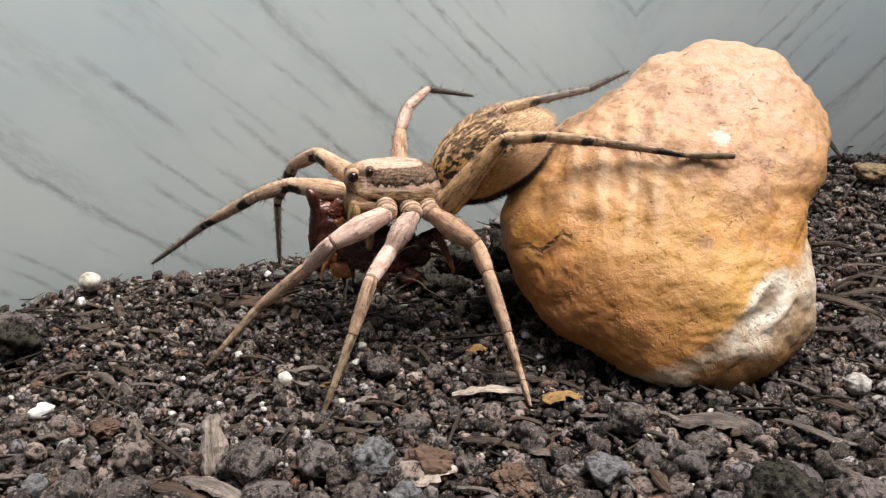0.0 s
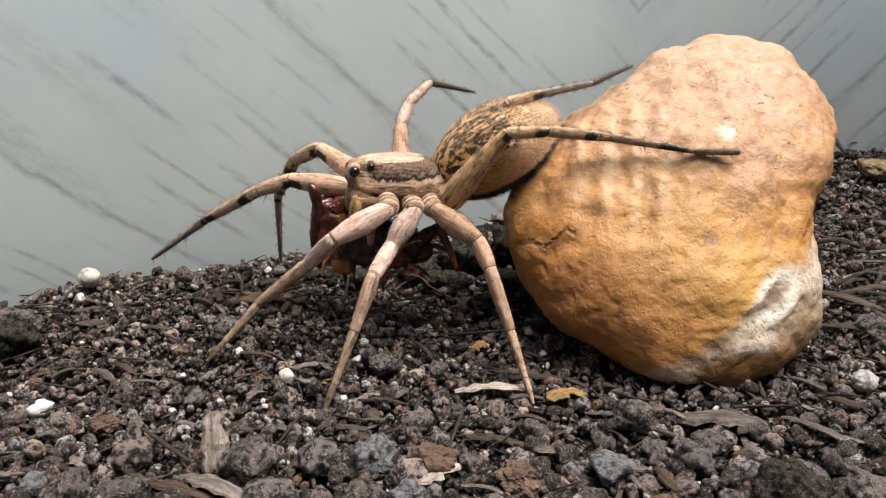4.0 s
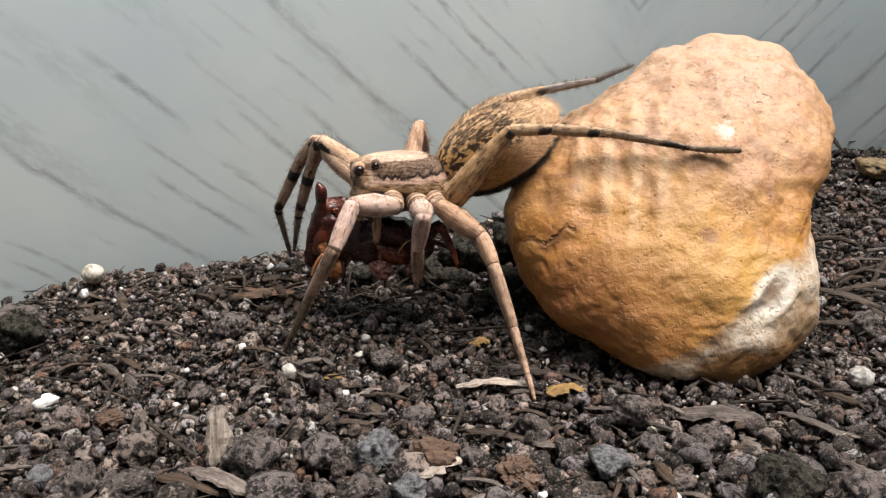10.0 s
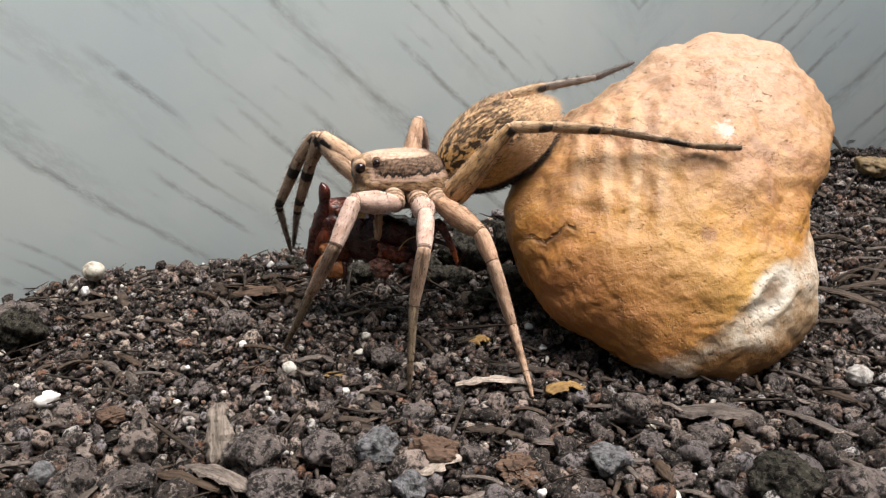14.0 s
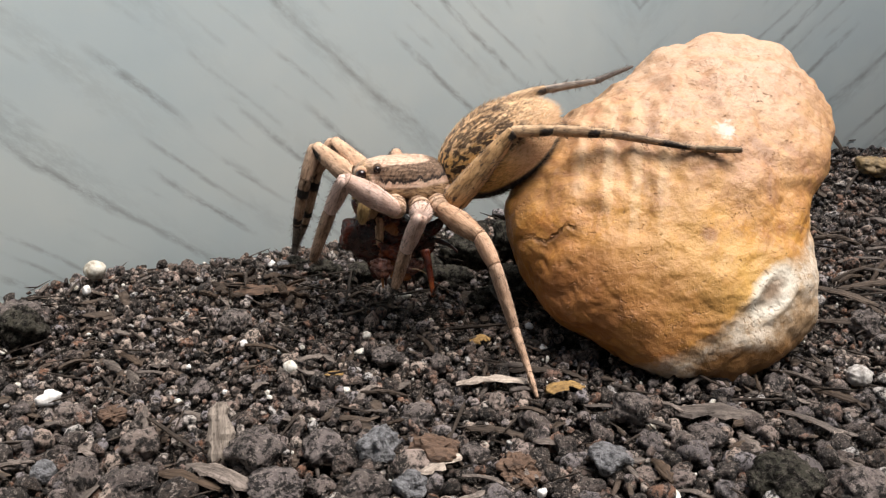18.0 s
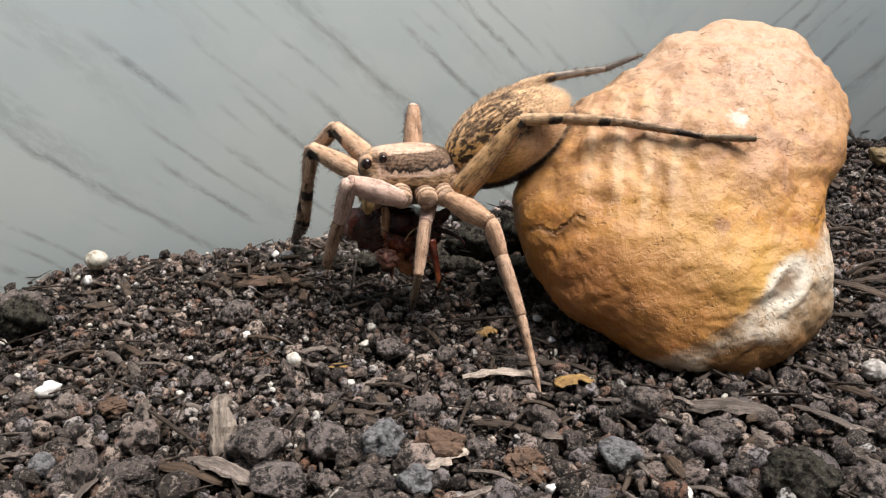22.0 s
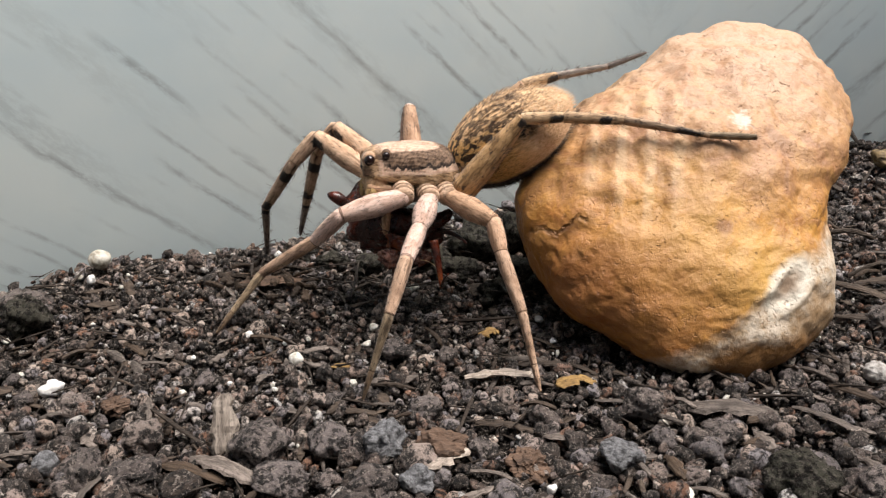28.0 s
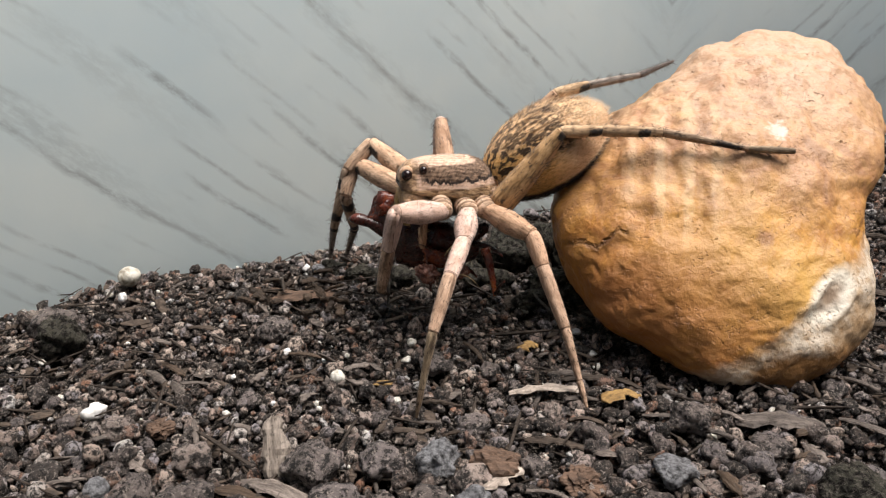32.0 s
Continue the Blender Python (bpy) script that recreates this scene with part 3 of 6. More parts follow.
def hairs(V, F, count, length, rng, lean=0.6, width=0.028, back=(-1, 0, 0), keep=None):
    """Needles that stand on the faces of a mesh, laid back along it. Returns their vertices and faces."""
    V = np.asarray(V, float)
    cen = np.array([V[list(f)].mean(0) for f in F])
    nor = np.array([np.cross(V[f[1]] - V[f[0]], V[f[2]] - V[f[0]]) for f in F])
    area = np.linalg.norm(nor, axis=1) + 1e-9
    nor /= area[:, None]
    if keep is not None:
        area = area * np.array([1.0 if keep(c) else 0.0 for c in cen])
    pick = rng.choice(len(F), count, p=area / area.sum())
    HV, HF = [], []
    for i in pick:
        f = F[i]
        w = rng.random(len(f))
        p = (V[list(f)] * (w / w.sum())[:, None]).sum(0)
        d = nor[i] + lean * np.array(back) + rng.normal(0, 0.22, 3)
        d /= np.linalg.norm(d) + 1e-9
        s = np.cross(d, nor[i] + (0.01, 0.02, 0.03))
        s = s / (np.linalg.norm(s) + 1e-9) * width
        u = np.cross(d, s)
        ln = length * rng.uniform(0.5, 1.25)
        k = len(HV)
        HV += [p + s, p - 0.5 * s + 0.87 * u, p - 0.5 * s - 0.87 * u, p + d * ln]
        HF += [(k, k + 1, k + 3), (k + 1, k + 2, k + 3), (k + 2, k, k + 3)]
    return HV, HF


def hairy(name, V, F, mats, count, length, seed, spines=0, **kw):
    """A mesh in the first material with needles on it in the second, and a few longer spines."""
    rng = np.random.default_rng(seed)
    HV, HF = hairs(V, F, count, length, rng, **kw)
    if spines:
        SV, SF = hairs(V, F, spines, 0.95, rng, lean=-0.8, width=0.02)
        HF = HF + [tuple(i + len(HV) for i in f) for f in SF]
        HV = HV + SV
    k = len(V)
    allf = [tuple(f) for f in F] + [tuple(i + k for i in f) for f in HF]
    return mesh(name, np.vstack([np.asarray(V, float), np.array(HV)]), allf, mats, True, [0] * len(F) + [1] * len(HF))


# ---- soil bed and enclosure ----
def smooth01(a, b, x):
    t = np.clip((x - a) / (b - a), 0, 1)
    return t * t * (3 - 2 * t)


WALL_X, WALL_Y, WALL_SLOPE = -26.0, 78.3, 0.52
CORNER = (24.5, WALL_Y + WALL_SLOPE * (24.5 - WALL_X))


def soil_height(x, y):
    """The bed falls towards the camera, swells along the wall and banks up in the far corner."""
    z = np.interp(y, [20, 44, 53, 60, 70, 90], [-3.2, -1.2, -0.35, 0.3, 1.3, 1.5])
    z = z + 5.5 * smooth01(82, 108, y) * smooth01(12, 40, x)
    z = z + (0.7 * smooth01(-22, -34, x) - 1.3 * smooth01(-35, -43, x)) * smooth01(58, 68, y)
    return z


def build_ground():
    xs, ys = np.arange(-100, 121, 1.0), np.arange(-45, 126, 1.0)
    X, Y = np.meshgrid(xs, ys)
    Z = soil_height(X, Y)
    V = np.stack([X, Y, Z], -1).reshape(-1, 3)
    for p in V:
        p[2] += 0.35 * noise.noise(Vector(p) * 0.35) + 0.25 * noise.noise(Vector(p) * 0.9) - 0.75
    w, h = len(xs), len(ys)
    i = (np.arange(h - 1)[:, None] * w + np.arange(w - 1)).ravel()
    T = np.concatenate([np.stack([i, i + 1, i + w + 1], 1), np.stack([i, i + w + 1, i + w], 1)])
    return tagged(new("ground", big_mesh("ground", V, T, GAP_SOIL)), "damp potting soil bed in the enclosure, near black for shade between crumbs", "soil", kind="structure")


ground = build_ground()


def panel(name, a, b, mat, label, top=62.0, thick=3.0):
    """An upright panel from a to b; its outer side lies to the left of that way."""
    d = Vector((b[0] - a[0], b[1] - a[1], 0))
    L = d.length
    bm = bmesh.new()
    bmesh.ops.create_cube(bm, size=1)
    for v in bm.verts:
        v.co = Vector(((v.co.x + 0.5) * L, (v.co.y + 0.5) * thick, v.co.z * (top + 10) + top / 2 - 5)) * MM
    rim = [e for e in bm.edges if abs(e.verts[0].co.z - e.verts[1].co.z) < 1e-6]
    bmesh.ops.bevel(bm, geom=rim, offset=0.4 * MM, segments=2, affect="EDGES")
    me = bpy.data.meshes.new(name)
    bm.to_mesh(me)
    me.materials.append(mat)
    ob = new(name, me)
    ob.matrix_world = mm_pose(a[0], a[1], 0, 0, 0, math.degrees(math.atan2(d.y, d.x)))
    return tagged(ob, label, "wall", kind="structure")


far_left = (-98.0, WALL_Y + WALL_SLOPE * (-98.0 - WALL_X))


def build_back_wall():
    """One sheet that bends in the far corner and bulges a little at mid height; local x starts at the bend."""
    path = [(x - CORNER[0], WALL_SLOPE * (x - CORNER[0])) for x in np.linspace(-98, CORNER[0] - 12, 12)]
    a, b = path[-1], (14.0, 1.6)
    for t in np.linspace(0.1, 0.9, 9):
        path.append(((1 - t) ** 2 * a[0] + t * t * b[0], (1 - t) ** 2 * a[1] + t * t * b[1]))
    path += [(x, 0.115 * x) for x in np.linspace(14, 118 - CORNER[0], 8)]
    levels = np.linspace(-10, 61.6, 13)
    V, F = [], []
    # bulge added to the shape so the sheet darkens towards its foot
    for x, y in path:
        V += [(x, y + 0.0024 * (z - 19.5) ** 2, z) for z in levels]
        V += [(x, y + 4.25, 61.6), (x - 0.1, y + 4.4, 62), (x - 0.3, y + 5, 62), (x - 0.3, y + 5, 62), (x - 0.3, y + 5, -10)]
    h, w = len(levels), len(levels) + 5
    for i in range(len(path) - 1):
        for k in [*range(h - 1), h, h + 1, h + 3]:
            p = i * w + k
            F.append((p, p + w, p + w + 1, p + 1))
    e = len(V) - w
    F += [(*range(h), h + 1, h + 2, h + 4), (e + h + 4, e + h + 2, e + h + 1, *range(e + h - 1, e - 1, -1))]
    ob = new("wall_back", mesh("wall_back", V, F, PANEL))
    for p in list(ob.data.polygons)[-2:]:
        p.use_smooth = False
    ob.matrix_world = mm_pose(CORNER[0], CORNER[1], 0)
    tagged(ob, "pale grey-green panel with dark slanting brush strokes", "wall", kind="structure")


build_back_wall()
# unseen panels, made up to close the place and block low sky light
panel("wall_east", (118, CORNER[1] + 12), (118, -44), PLAIN, "unseen grey enclosure panel, raised to block low sky light", 140)
panel("wall_south", (118, -44), (-98, -44), PLAIN, "unseen grey enclosure panel, raised to block low sky light", 140)
panel("wall_west", (-98, -44), far_left, PLAIN, "unseen grey enclosure panel, raised to block low sky light", 140)


# ---- loose soil ----
def crumb_shapes(count, level, seed, rough=0.35):
    """Irregular unit lumps as (vertices, triangles)."""
    out = []
    for s in range(count):
        bm = bmesh.new()
        bmesh.ops.create_icosphere(bm, subdivisions=level, radius=1)
        V = np.array([v.co[:] for v in bm.verts])
        bm.verts.ensure_lookup_table()
        T = np.array([[v.index for v in f.verts] for f in bm.faces])
        bm.free()
        off = Vector((seed * 7.1 + s * 3.7, s * 1.9, seed))
        for i, p in enumerate(V):
            q = Vector(p)
            k = 1 + rough * 1.3 * noise.noise(q * 1.1 + off) + rough * 0.5 * abs(noise.noise(q * 2.2 + off)) - rough * 0.9 * abs(noise.noise(q * 1.6 - off))
            if level > 2:
                k += rough * (0.65 * abs(noise.noise(q * 4.3 + off)) + 0.4 * abs(noise.noise(q * 8.7 + off)) - 0.25)
            V[i] = p * k
        rng = np.random.default_rng(seed * 100 + s)
        V *= rng.uniform(0.6, 1.15, 3) * (1, 1, 0.8)
        out.append((V, T))
    return out


def turns(rng, k, flat=1.0):
    """k random rotation matrices; a small flat keeps lumps lying down."""
    a, b, c = rng.uniform(0, 2 * math.pi, k), rng.normal(0, flat, k), rng.normal(0, flat, k)
    ca, sa, cb, sb, cc, sc = np.cos(a), np.sin(a), np.cos(b), np.sin(b), np.cos(c), np.sin(c)
    o, i = np.zeros(k), np.ones(k)
    A = np.stack([ca, -sa, o, sa, ca, o, o, o, i], 1).reshape(k, 3, 3)
    B = np.stack([cb, o, sb, o, i, o, -sb, o, cb], 1).reshape(k, 3, 3)
    C = np.stack([i, o, o, o, cc, -sc, o, sc, cc], 1).reshape(k, 3, 3)
    return A @ B @ C


def scatter(name, count, level, radius, region, mat, label, seed, flat=1.0, sink=0.25, stretch=(1, 1, 1), smooth=False, drop=0.1):
    """Crumbs over a stretch of the bed, joined into one heap. radius(rng, x, y) gives their sizes."""
    rng = np.random.default_rng(seed)
    x0, x1, y0, y1 = region
    x, y = rng.uniform(x0, x1, count), rng.uniform(y0, y1, count)
    keep = (np.abs(x - 3) < 16 + 0.62 * y) & (y < WALL_Y + WALL_SLOPE * (x - WALL_X) - 0.6) | (x > CORNER[0]) & (y < CORNER[1] + 0.1 * (x - CORNER[0]))
    x, y = x[keep], y[keep]
    r = radius(rng, x, y)
    z = soil_height(x, y) + r * rng.uniform(-sink, 0.75, len(x)) - drop
    M = turns(rng, len(x), flat)
    shapes = crumb_shapes(10, level, seed)
    which = rng.integers(0, 10, len(x))
    VV, TT, base = [], [], 0
    for s, (V, T) in enumerate(shapes):
        k = np.nonzero(which == s)[0]
        if not len(k):
            continue
        P = np.einsum("kij,vj->kvi", M[k], V * np.array(stretch)) * r[k][:, None, None] + np.stack([x[k], y[k], z[k]], 1)[:, None]
        VV.append(P.reshape(-1, 3))
        TT.append((T[None] + (np.arange(len(k)) * len(V))[:, None, None]).reshape(-1, 3) + base)
        base += len(k) * len(V)
    tagged(new(name, big_mesh(name, np.concatenate(VV), np.concatenate(TT), mat, smooth)), label, "soil", kind="stuff")


def fine(rng, x, y):
    return np.exp(rng.normal(-1.35, 0.35, len(x)))


def medium(rng, x, y):
    return np.exp(rng.normal(-0.84, 0.36, len(x))) * np.interp(y, [40, 52, 64, 100], [1.25, 0.95, 0.8, 1.0])


scatter("fine_crumbs", 42000, 1, fine, (-70, 100, 30, 118), GRAIN, "fine dark brown soil crumbs", 3, drop=0.4)
scatter("soil_crumbs", 19000, 2, medium, (-70, 100, 30, 118), GRAIN, "dark brown granular soil crumbs", 4, smooth=True)
scatter("bark_flakes", 2600, 2, lambda g, x, y: np.exp(g.normal(-0.85, 0.35, len(x))), (-60, 100, 34, 116), FIBRE, "small dark bark flakes", 6, 0.3, 0.1, (1.5, 0.55, 0.22))
scatter("pale_flakes", 800, 2, lambda g, x, y: np.exp(g.normal(-0.75, 0.4, len(x))), (-60, 100, 34, 116), BARK, "small pale grey-brown bark flakes", 12, 0.35, 0.0, (1.6, 0.5, 0.25))
scatter("wood_fibres", 1500, 1, lambda g, x, y: np.exp(g.normal(0.1, 0.4, len(x))), (-60, 100, 34, 116), FIBRE, "thin dark wood fibres", 8, 0.2, 0.0, (1.6, 0.09, 0.08))
scatter("pale_grit", 420, 1, lambda g, x, y: np.exp(g.normal(-1.7, 0.35, len(x))), (-60, 90, 36, 100), PERLITE, "tiny white perlite grit", 9, 1.0, -0.3)


# ---- the stone ----
def stone_mesh():
    """A lump with a broad lobed face that leans back; shallow ribs run down its upper left."""
    radii = np.array([10.95, 11.98, 15.52, 18.03, 18.86, 19.43, 19.00, 18.16, 16.15, 15.18, 13.00, 12.21, 11.73, 12.15, 12.54, 12.85, 13.10, 14.02, 14.69, 14.45, 14.37, 14.55, 14.57, 13.72, 13.58, 13.74, 14.04, 14.33, 14.47, 14.39, 14.47, 14.21, 13.38, 12.43, 11.63, 11.29])
    right, up, back = Vector((1, 0, 0)), Vector((0, 0.3256, 0.9455)), Vector((0, 0.9455, -0.3256))
    centre = Vector((20.05, 67.3, 10.6))
    bm = bmesh.new()
    bmesh.ops.create_icosphere(bm, subdivisions=7, radius=1)
    S = [v.co[:] for v in bm.verts]
    F = [[v.index for v in f.verts] for f in bm.faces]
    bm.free()
    V = []
    for c, s1, s2 in S:
        ring = math.hypot(s1, s2)
        ang = math.degrees(math.atan2(s2, s1)) % 360
        k = ang / 10
        i, f = int(k) % 36, k - int(k)
        p0, p1, p2, p3 = radii[i - 1], radii[i], radii[(i + 1) % 36], radii[(i + 2) % 36]
        r = p1 + 0.5 * f * (p2 - p0 + f * (2 * p0 - 5 * p1 + 4 * p2 - p3 + f * (3 * (p1 - p2) + p3 - p0)))
        r = 14.2 + (r - 14.2) * ring ** 2.5
        a = float(ring ** 0.86 * r)
        u, v = a * math.cos(radians(ang)), a * math.sin(radians(ang))
        depth = (-7.2 if c > 0 else 8.0) * abs(c) ** 0.8
        if c > 0:
            # ribs
            q = u - 0.17 * v + 0.3 * noise.noise(Vector((u * 0.3, v * 0.3, 8)))
            m = math.exp(-((u + 5.5) / 4.2) ** 4) * math.exp(-((v - 5.0) / 6.5) ** 4)
            depth += 0.14 * m * math.sin(q * 2.75)
            # blunt knobs below the crown
            depth -= 0.5 * math.exp(-((v - 10.2 - 0.1 * u) / 1.6) ** 2) * max(0.0, math.sin(u * 1.55 + 2.1)) * math.exp(-((u - 0.5) / 5.0) ** 4)
            depth += 0.16 * math.exp(-((v - 13.5) / 2.0) ** 2) * math.sin(v * 2.6 + 0.35 * u + 0.8 * math.sin(u * 0.5))
            # step below the right-hand ledge
            depth -= 0.5 * math.exp(-((u - 10.5) / 3.0) ** 2) * (1 / (1 + math.exp((v - 2.9 + 0.12 * u) * -4)))
            # pit on the worn corner, with a low rim
            pa, pb = ((u - 5.35) + (v + 7.4)) * 0.707, ((u - 5.35) - (v + 7.4)) * 0.707
            depth += (0.26 + 0.3 * noise.noise(Vector((u * 1.4, v * 1.4, 5)))) * math.exp(-(pa / 1.7) ** 2 - (pb / 0.8) ** 2) - 0.22 * math.exp(-(pa / 2.2) ** 2 - ((abs(pb) - 1.15) / 0.35) ** 2)
            # the bared chalk lies a little deeper than the skin
            depth += 0.22 / (1 + math.exp(-3 * (0.62 * (u + 2.0) - 0.65 * (v + 13.2) + 0.8 * noise.noise(Vector((u * 0.6, v * 0.6, 2))))))
        P = centre + u * right + v * up + (depth + 0.42 * v) * back
        calm = 0.45 + 0.55 * max(0.0, min(1.0, (v + 1) / 9))
        # flaked facets and small hollows
        chipped = abs(noise.noise(P * 0.33 + Vector((3, 1, 7)))) * 0.5 - 0.3 * max(0.0, noise.noise(P * 0.95 + Vector((9, 2, 1))) - 0.15) + 0.05 * noise.noise(P * 3.6)
        nz = chipped + 0.7 * noise.noise(P * 0.16) + 0.4 * noise.noise(P * 0.42) + calm * (0.12 - 0.3 * abs(noise.noise(P * 0.7)) + 0.2 * noise.noise(P * 1.1) + 0.1 * noise.noise(P * 2.3)) - 0.3 * max(0, noise.noise(P * 1.7) - 0.4) - 0.4 * max(0, noise.noise(P * 3.1) - 0.42)
        d = (P - centre).normalized()
        V.append(P + d * (nz - 0.12) * 0.8)
    return mesh("stone", np.array([p[:] for p in V]), F, STONE)


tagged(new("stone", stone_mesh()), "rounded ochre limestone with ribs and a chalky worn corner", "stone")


# ---- the spider ----
# heading +x, its left side +y; hip and lengths of femur, patella, tibia, foot
LEGS = {
    "N1": ((1.1, 3.2, -1.3), (5.27, 3.74, 5.89, 6.18)),
    "N2": ((-1, 3.4, -1.4), (3.52, 3.99, 4.47, 6.52)),
    "N3": ((-2.6, 3.3, -1.4), (4.56, 2.70, 5.14, 5.98)),
    "N4": ((-3.9, 2.8, -1), (7.53, 3.47, 4.75, 10.43)),
    "F1": ((2.6, -2.6, -1.2), (7.04, 3.13, 6.61, 8.22)),
    "F2": ((1.1, -2.9, -1.2), (7.23, 3.19, 7.55, 7.10)),
    "F3": ((-0.8, -2.9, -1.2), (6.62, 2.96, 4.70, 6.75)),
    "F4": ((-2.4, -2.6, -1), (10.99, 3.27, 5.14, 6.21)),
}
spider = tagged(new("spider"), "large tan wolf spider with brown-banded back, feeding on its prey", "spider")
rng = np.random.default_rng(11)

CARAPACE = carapace_material()
ABDOMEN = abdomen_material()


def build_carapace():
    """Raised narrow head in front, broad thorax with flaring flanks that slopes away behind."""
    nu, nx = 48, 46
    V, F = [], []
    for i in range(nx + 1):
        t = i / nx
        x = -4.5 + 8.65 * t
        w = np.interp(t, [0, 0.06, 0.18, 0.38, 0.6, 0.78, 0.92, 1], [0.9, 1.75, 2.55, 2.95, 2.6, 2.05, 1.75, 1.35])
        top = np.interp(t, [0, 0.08, 0.18, 0.3, 0.5, 0.75, 0.9, 0.96, 1], [0.5, 1.25, 1.95, 2.35, 2.5, 2.48, 2.2, 1.9, 1.3])
        low = np.interp(t, [0, 0.1, 0.3, 0.65, 0.8, 0.9, 1], [-0.3, -0.8, -1.0, -0.85, -0.45, -0.1, 0.2])
        for k in range(nu):
            a = 2 * math.pi * k / nu
            c, sn = math.cos(a), math.sin(a)
            if sn >= 0:
                # crown: narrow above, flared towards the rim
                Y = w * (1 if c > 0 else -1) * abs(c) ** 0.8 * (1 - 0.30 * sn * (1 - sn))
                Z = low * 0.35 + (top - low * 0.35) * sn ** 0.92
            else:
                Y, Z = w * c, low * 0.35 + (low * 0.65) * -sn
            g = 0.05 * math.sin(7 * math.atan2(Y, x + 1.2)) * min(1, abs(Y) / 2) * (0.3 < t < 0.9)
            furrow = 0.2 * math.exp(-((t - 0.36) / 0.12) ** 2 - (Y / 0.45) ** 2) if sn > 0 else 0
            cheek = 0.22 * math.exp(-((t - 0.86) / 0.07) ** 2 - ((Z + 0.1) / 0.6) ** 2)
            V.append((x, Y * (1 + cheek / 2), Z + g - furrow))
    for i in range(nx):
        for k in range(nu):
            p, q = i * nu + k, i * nu + (k + 1) % nu
            F.append((p, q, q + nu, p + nu))
    F.append(tuple(range(nu))[::-1])
    F.append(tuple(range(nx * nu, nx * nu + nu)))
    HV, HF = hairs(V, F, 1100, 0.7, rng, lean=0.9, width=0.011, back=(-0.7, 0, -1), keep=lambda c: c[2] < 0.35)
    part("hair_fringe", mesh("hair_fringe", HV, HF, PALEHAIR), spider, "tan fringe of hair along the rim")
    return hairy("carapace", V, F, [CARAPACE, CARAPACE], 7000, 0.33, 21, lean=1.9, width=0.016, back=(-1, 0, -0.35))


part("carapace", build_carapace(), spider, "cream and brown banded hairy carapace")


def build_abdomen():
    S, F = ball(56, 44)
    V = []
    for x, y, z in S:
        t = (x + 1) / 2
        w = np.interp(t, [0, 0.12, 0.4, 0.7, 0.9, 1], [0.72, 0.95, 1.07, 1.07, 1.04, 1.0])
        V.append((6.0 * x, 3.3 * y * w, (3.5 if z > 0 else 3.35) * z * w))
    return hairy("abdomen", V, F, [ABDOMEN, ABDOMEN], 11000, 0.6, 22, lean=1.5, width=0.018, back=(-1, 0, -0.1))


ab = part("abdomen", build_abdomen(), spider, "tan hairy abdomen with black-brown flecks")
ab.matrix_basis = mm_pose(-8.5, 0.1, 2.75, 0, 30, 0)
V, F = tube([(-5.4, 0.5, 0.45, 0, 0.1), (-4.6, 0.75, 0.7, 0, 0), (-3.6, 0.9, 0.8, 0, -0.1)])
part("pedicel", mesh("pedicel", V, F, DUSK), spider)
# belly plate under the thorax
S, F = ball(24, 14)
part("sternum", mesh("sternum", S * (3.6, 2.0, 1.1) + (-0.4, 0, -1.5), F, DUSK), spider)
# spinnerets at the tail
for y in (-0.35, 0.35):
    V, F = tube([(0, 0.34, 0.34, 0, 0), (-0.5, 0.3, 0.3, 0, 0), (-1.0, 0.16, 0.16, 0, 0)])
    sp = part("spinneret", mesh("spinneret", V, F, TAN), spider)
    sp.matrix_basis = mm_pose(-12.9, y, 3.9, 0, 20, 0)


def eye_at(x, y, z, r):
    S, F = ball(20, 12)
    part("eye", mesh("eye", S * r, F, EYE), spider, "glossy black eye").matrix_basis = mm_pose(x, y, z)
    # raised pale brow round it
    V, F = tube([(-0.6 * r, 1.6 * r, 1.6 * r, 0, 0), (0.0 * r, 1.3 * r, 1.35 * r, 0, 0.05 * r), (0.3 * r, 1.1 * r, 1.14 * r, 0, 0.05 * r), (0.36 * r, 0.95 * r, 0.95 * r, 0, 0)], 20)
    k = math.degrees(math.atan2(y, 1.4 if abs(y) < 1 else 0.25))
    part("brow", mesh("brow", V, F, TAN if abs(y) < 1.3 and r > 0.4 else SEAM), spider).matrix_basis = mm_pose(x * 0.985, y * 0.95, z, 0, -8, k)


for side in (1, -1):
    eye_at(3.62, side * 1.2, 1.30, 0.46)
    eye_at(2.3, side * 1.44, 1.72, 0.32)
    eye_at(4.08, side * 0.28, 0.55, 0.16)
    eye_at(4.0, side * 0.72, 0.5, 0.13)


def build_jaw(side):
    V, F = tube([(-0.3, 0.5, 0.6, 0, 0), (0, 0.85, 0.9, 0, 0), (0.5, 1.06, 1.05, 0, 0.1), (1.1, 1.08, 1.0, 0, 0.12), (1.7, 0.9, 0.85, 0, 0.1), (2.3, 0.62, 0.6, 0, 0), (2.6, 0.36, 0.32, 0, 0)], 20)
    jaw = part("chelicera", hairy("chelicera", V, F, [CHEEK, PALEHAIR], 420, 0.4, 31 + side, lean=0.8, width=0.012), spider, "bulging tan hairy jaw")
    jaw.matrix_basis = mm_pose(2.85, side * 1.02, 0.05, 0, 86, 6 * side)
    V, F = tube([(0, 0.26, 0.26, 0, 0), (0.7, 0.2, 0.2, 0, -0.12), (1.4, 0.1, 0.1, 0, -0.45), (1.75, 0.02, 0.02, 0, -0.75)], 10)
    part("fang", mesh("fang", V, F, CHITIN), jaw, "dark red fang").matrix_basis = mm_pose(2.4, 0, 0.1, 0, 25, 0)


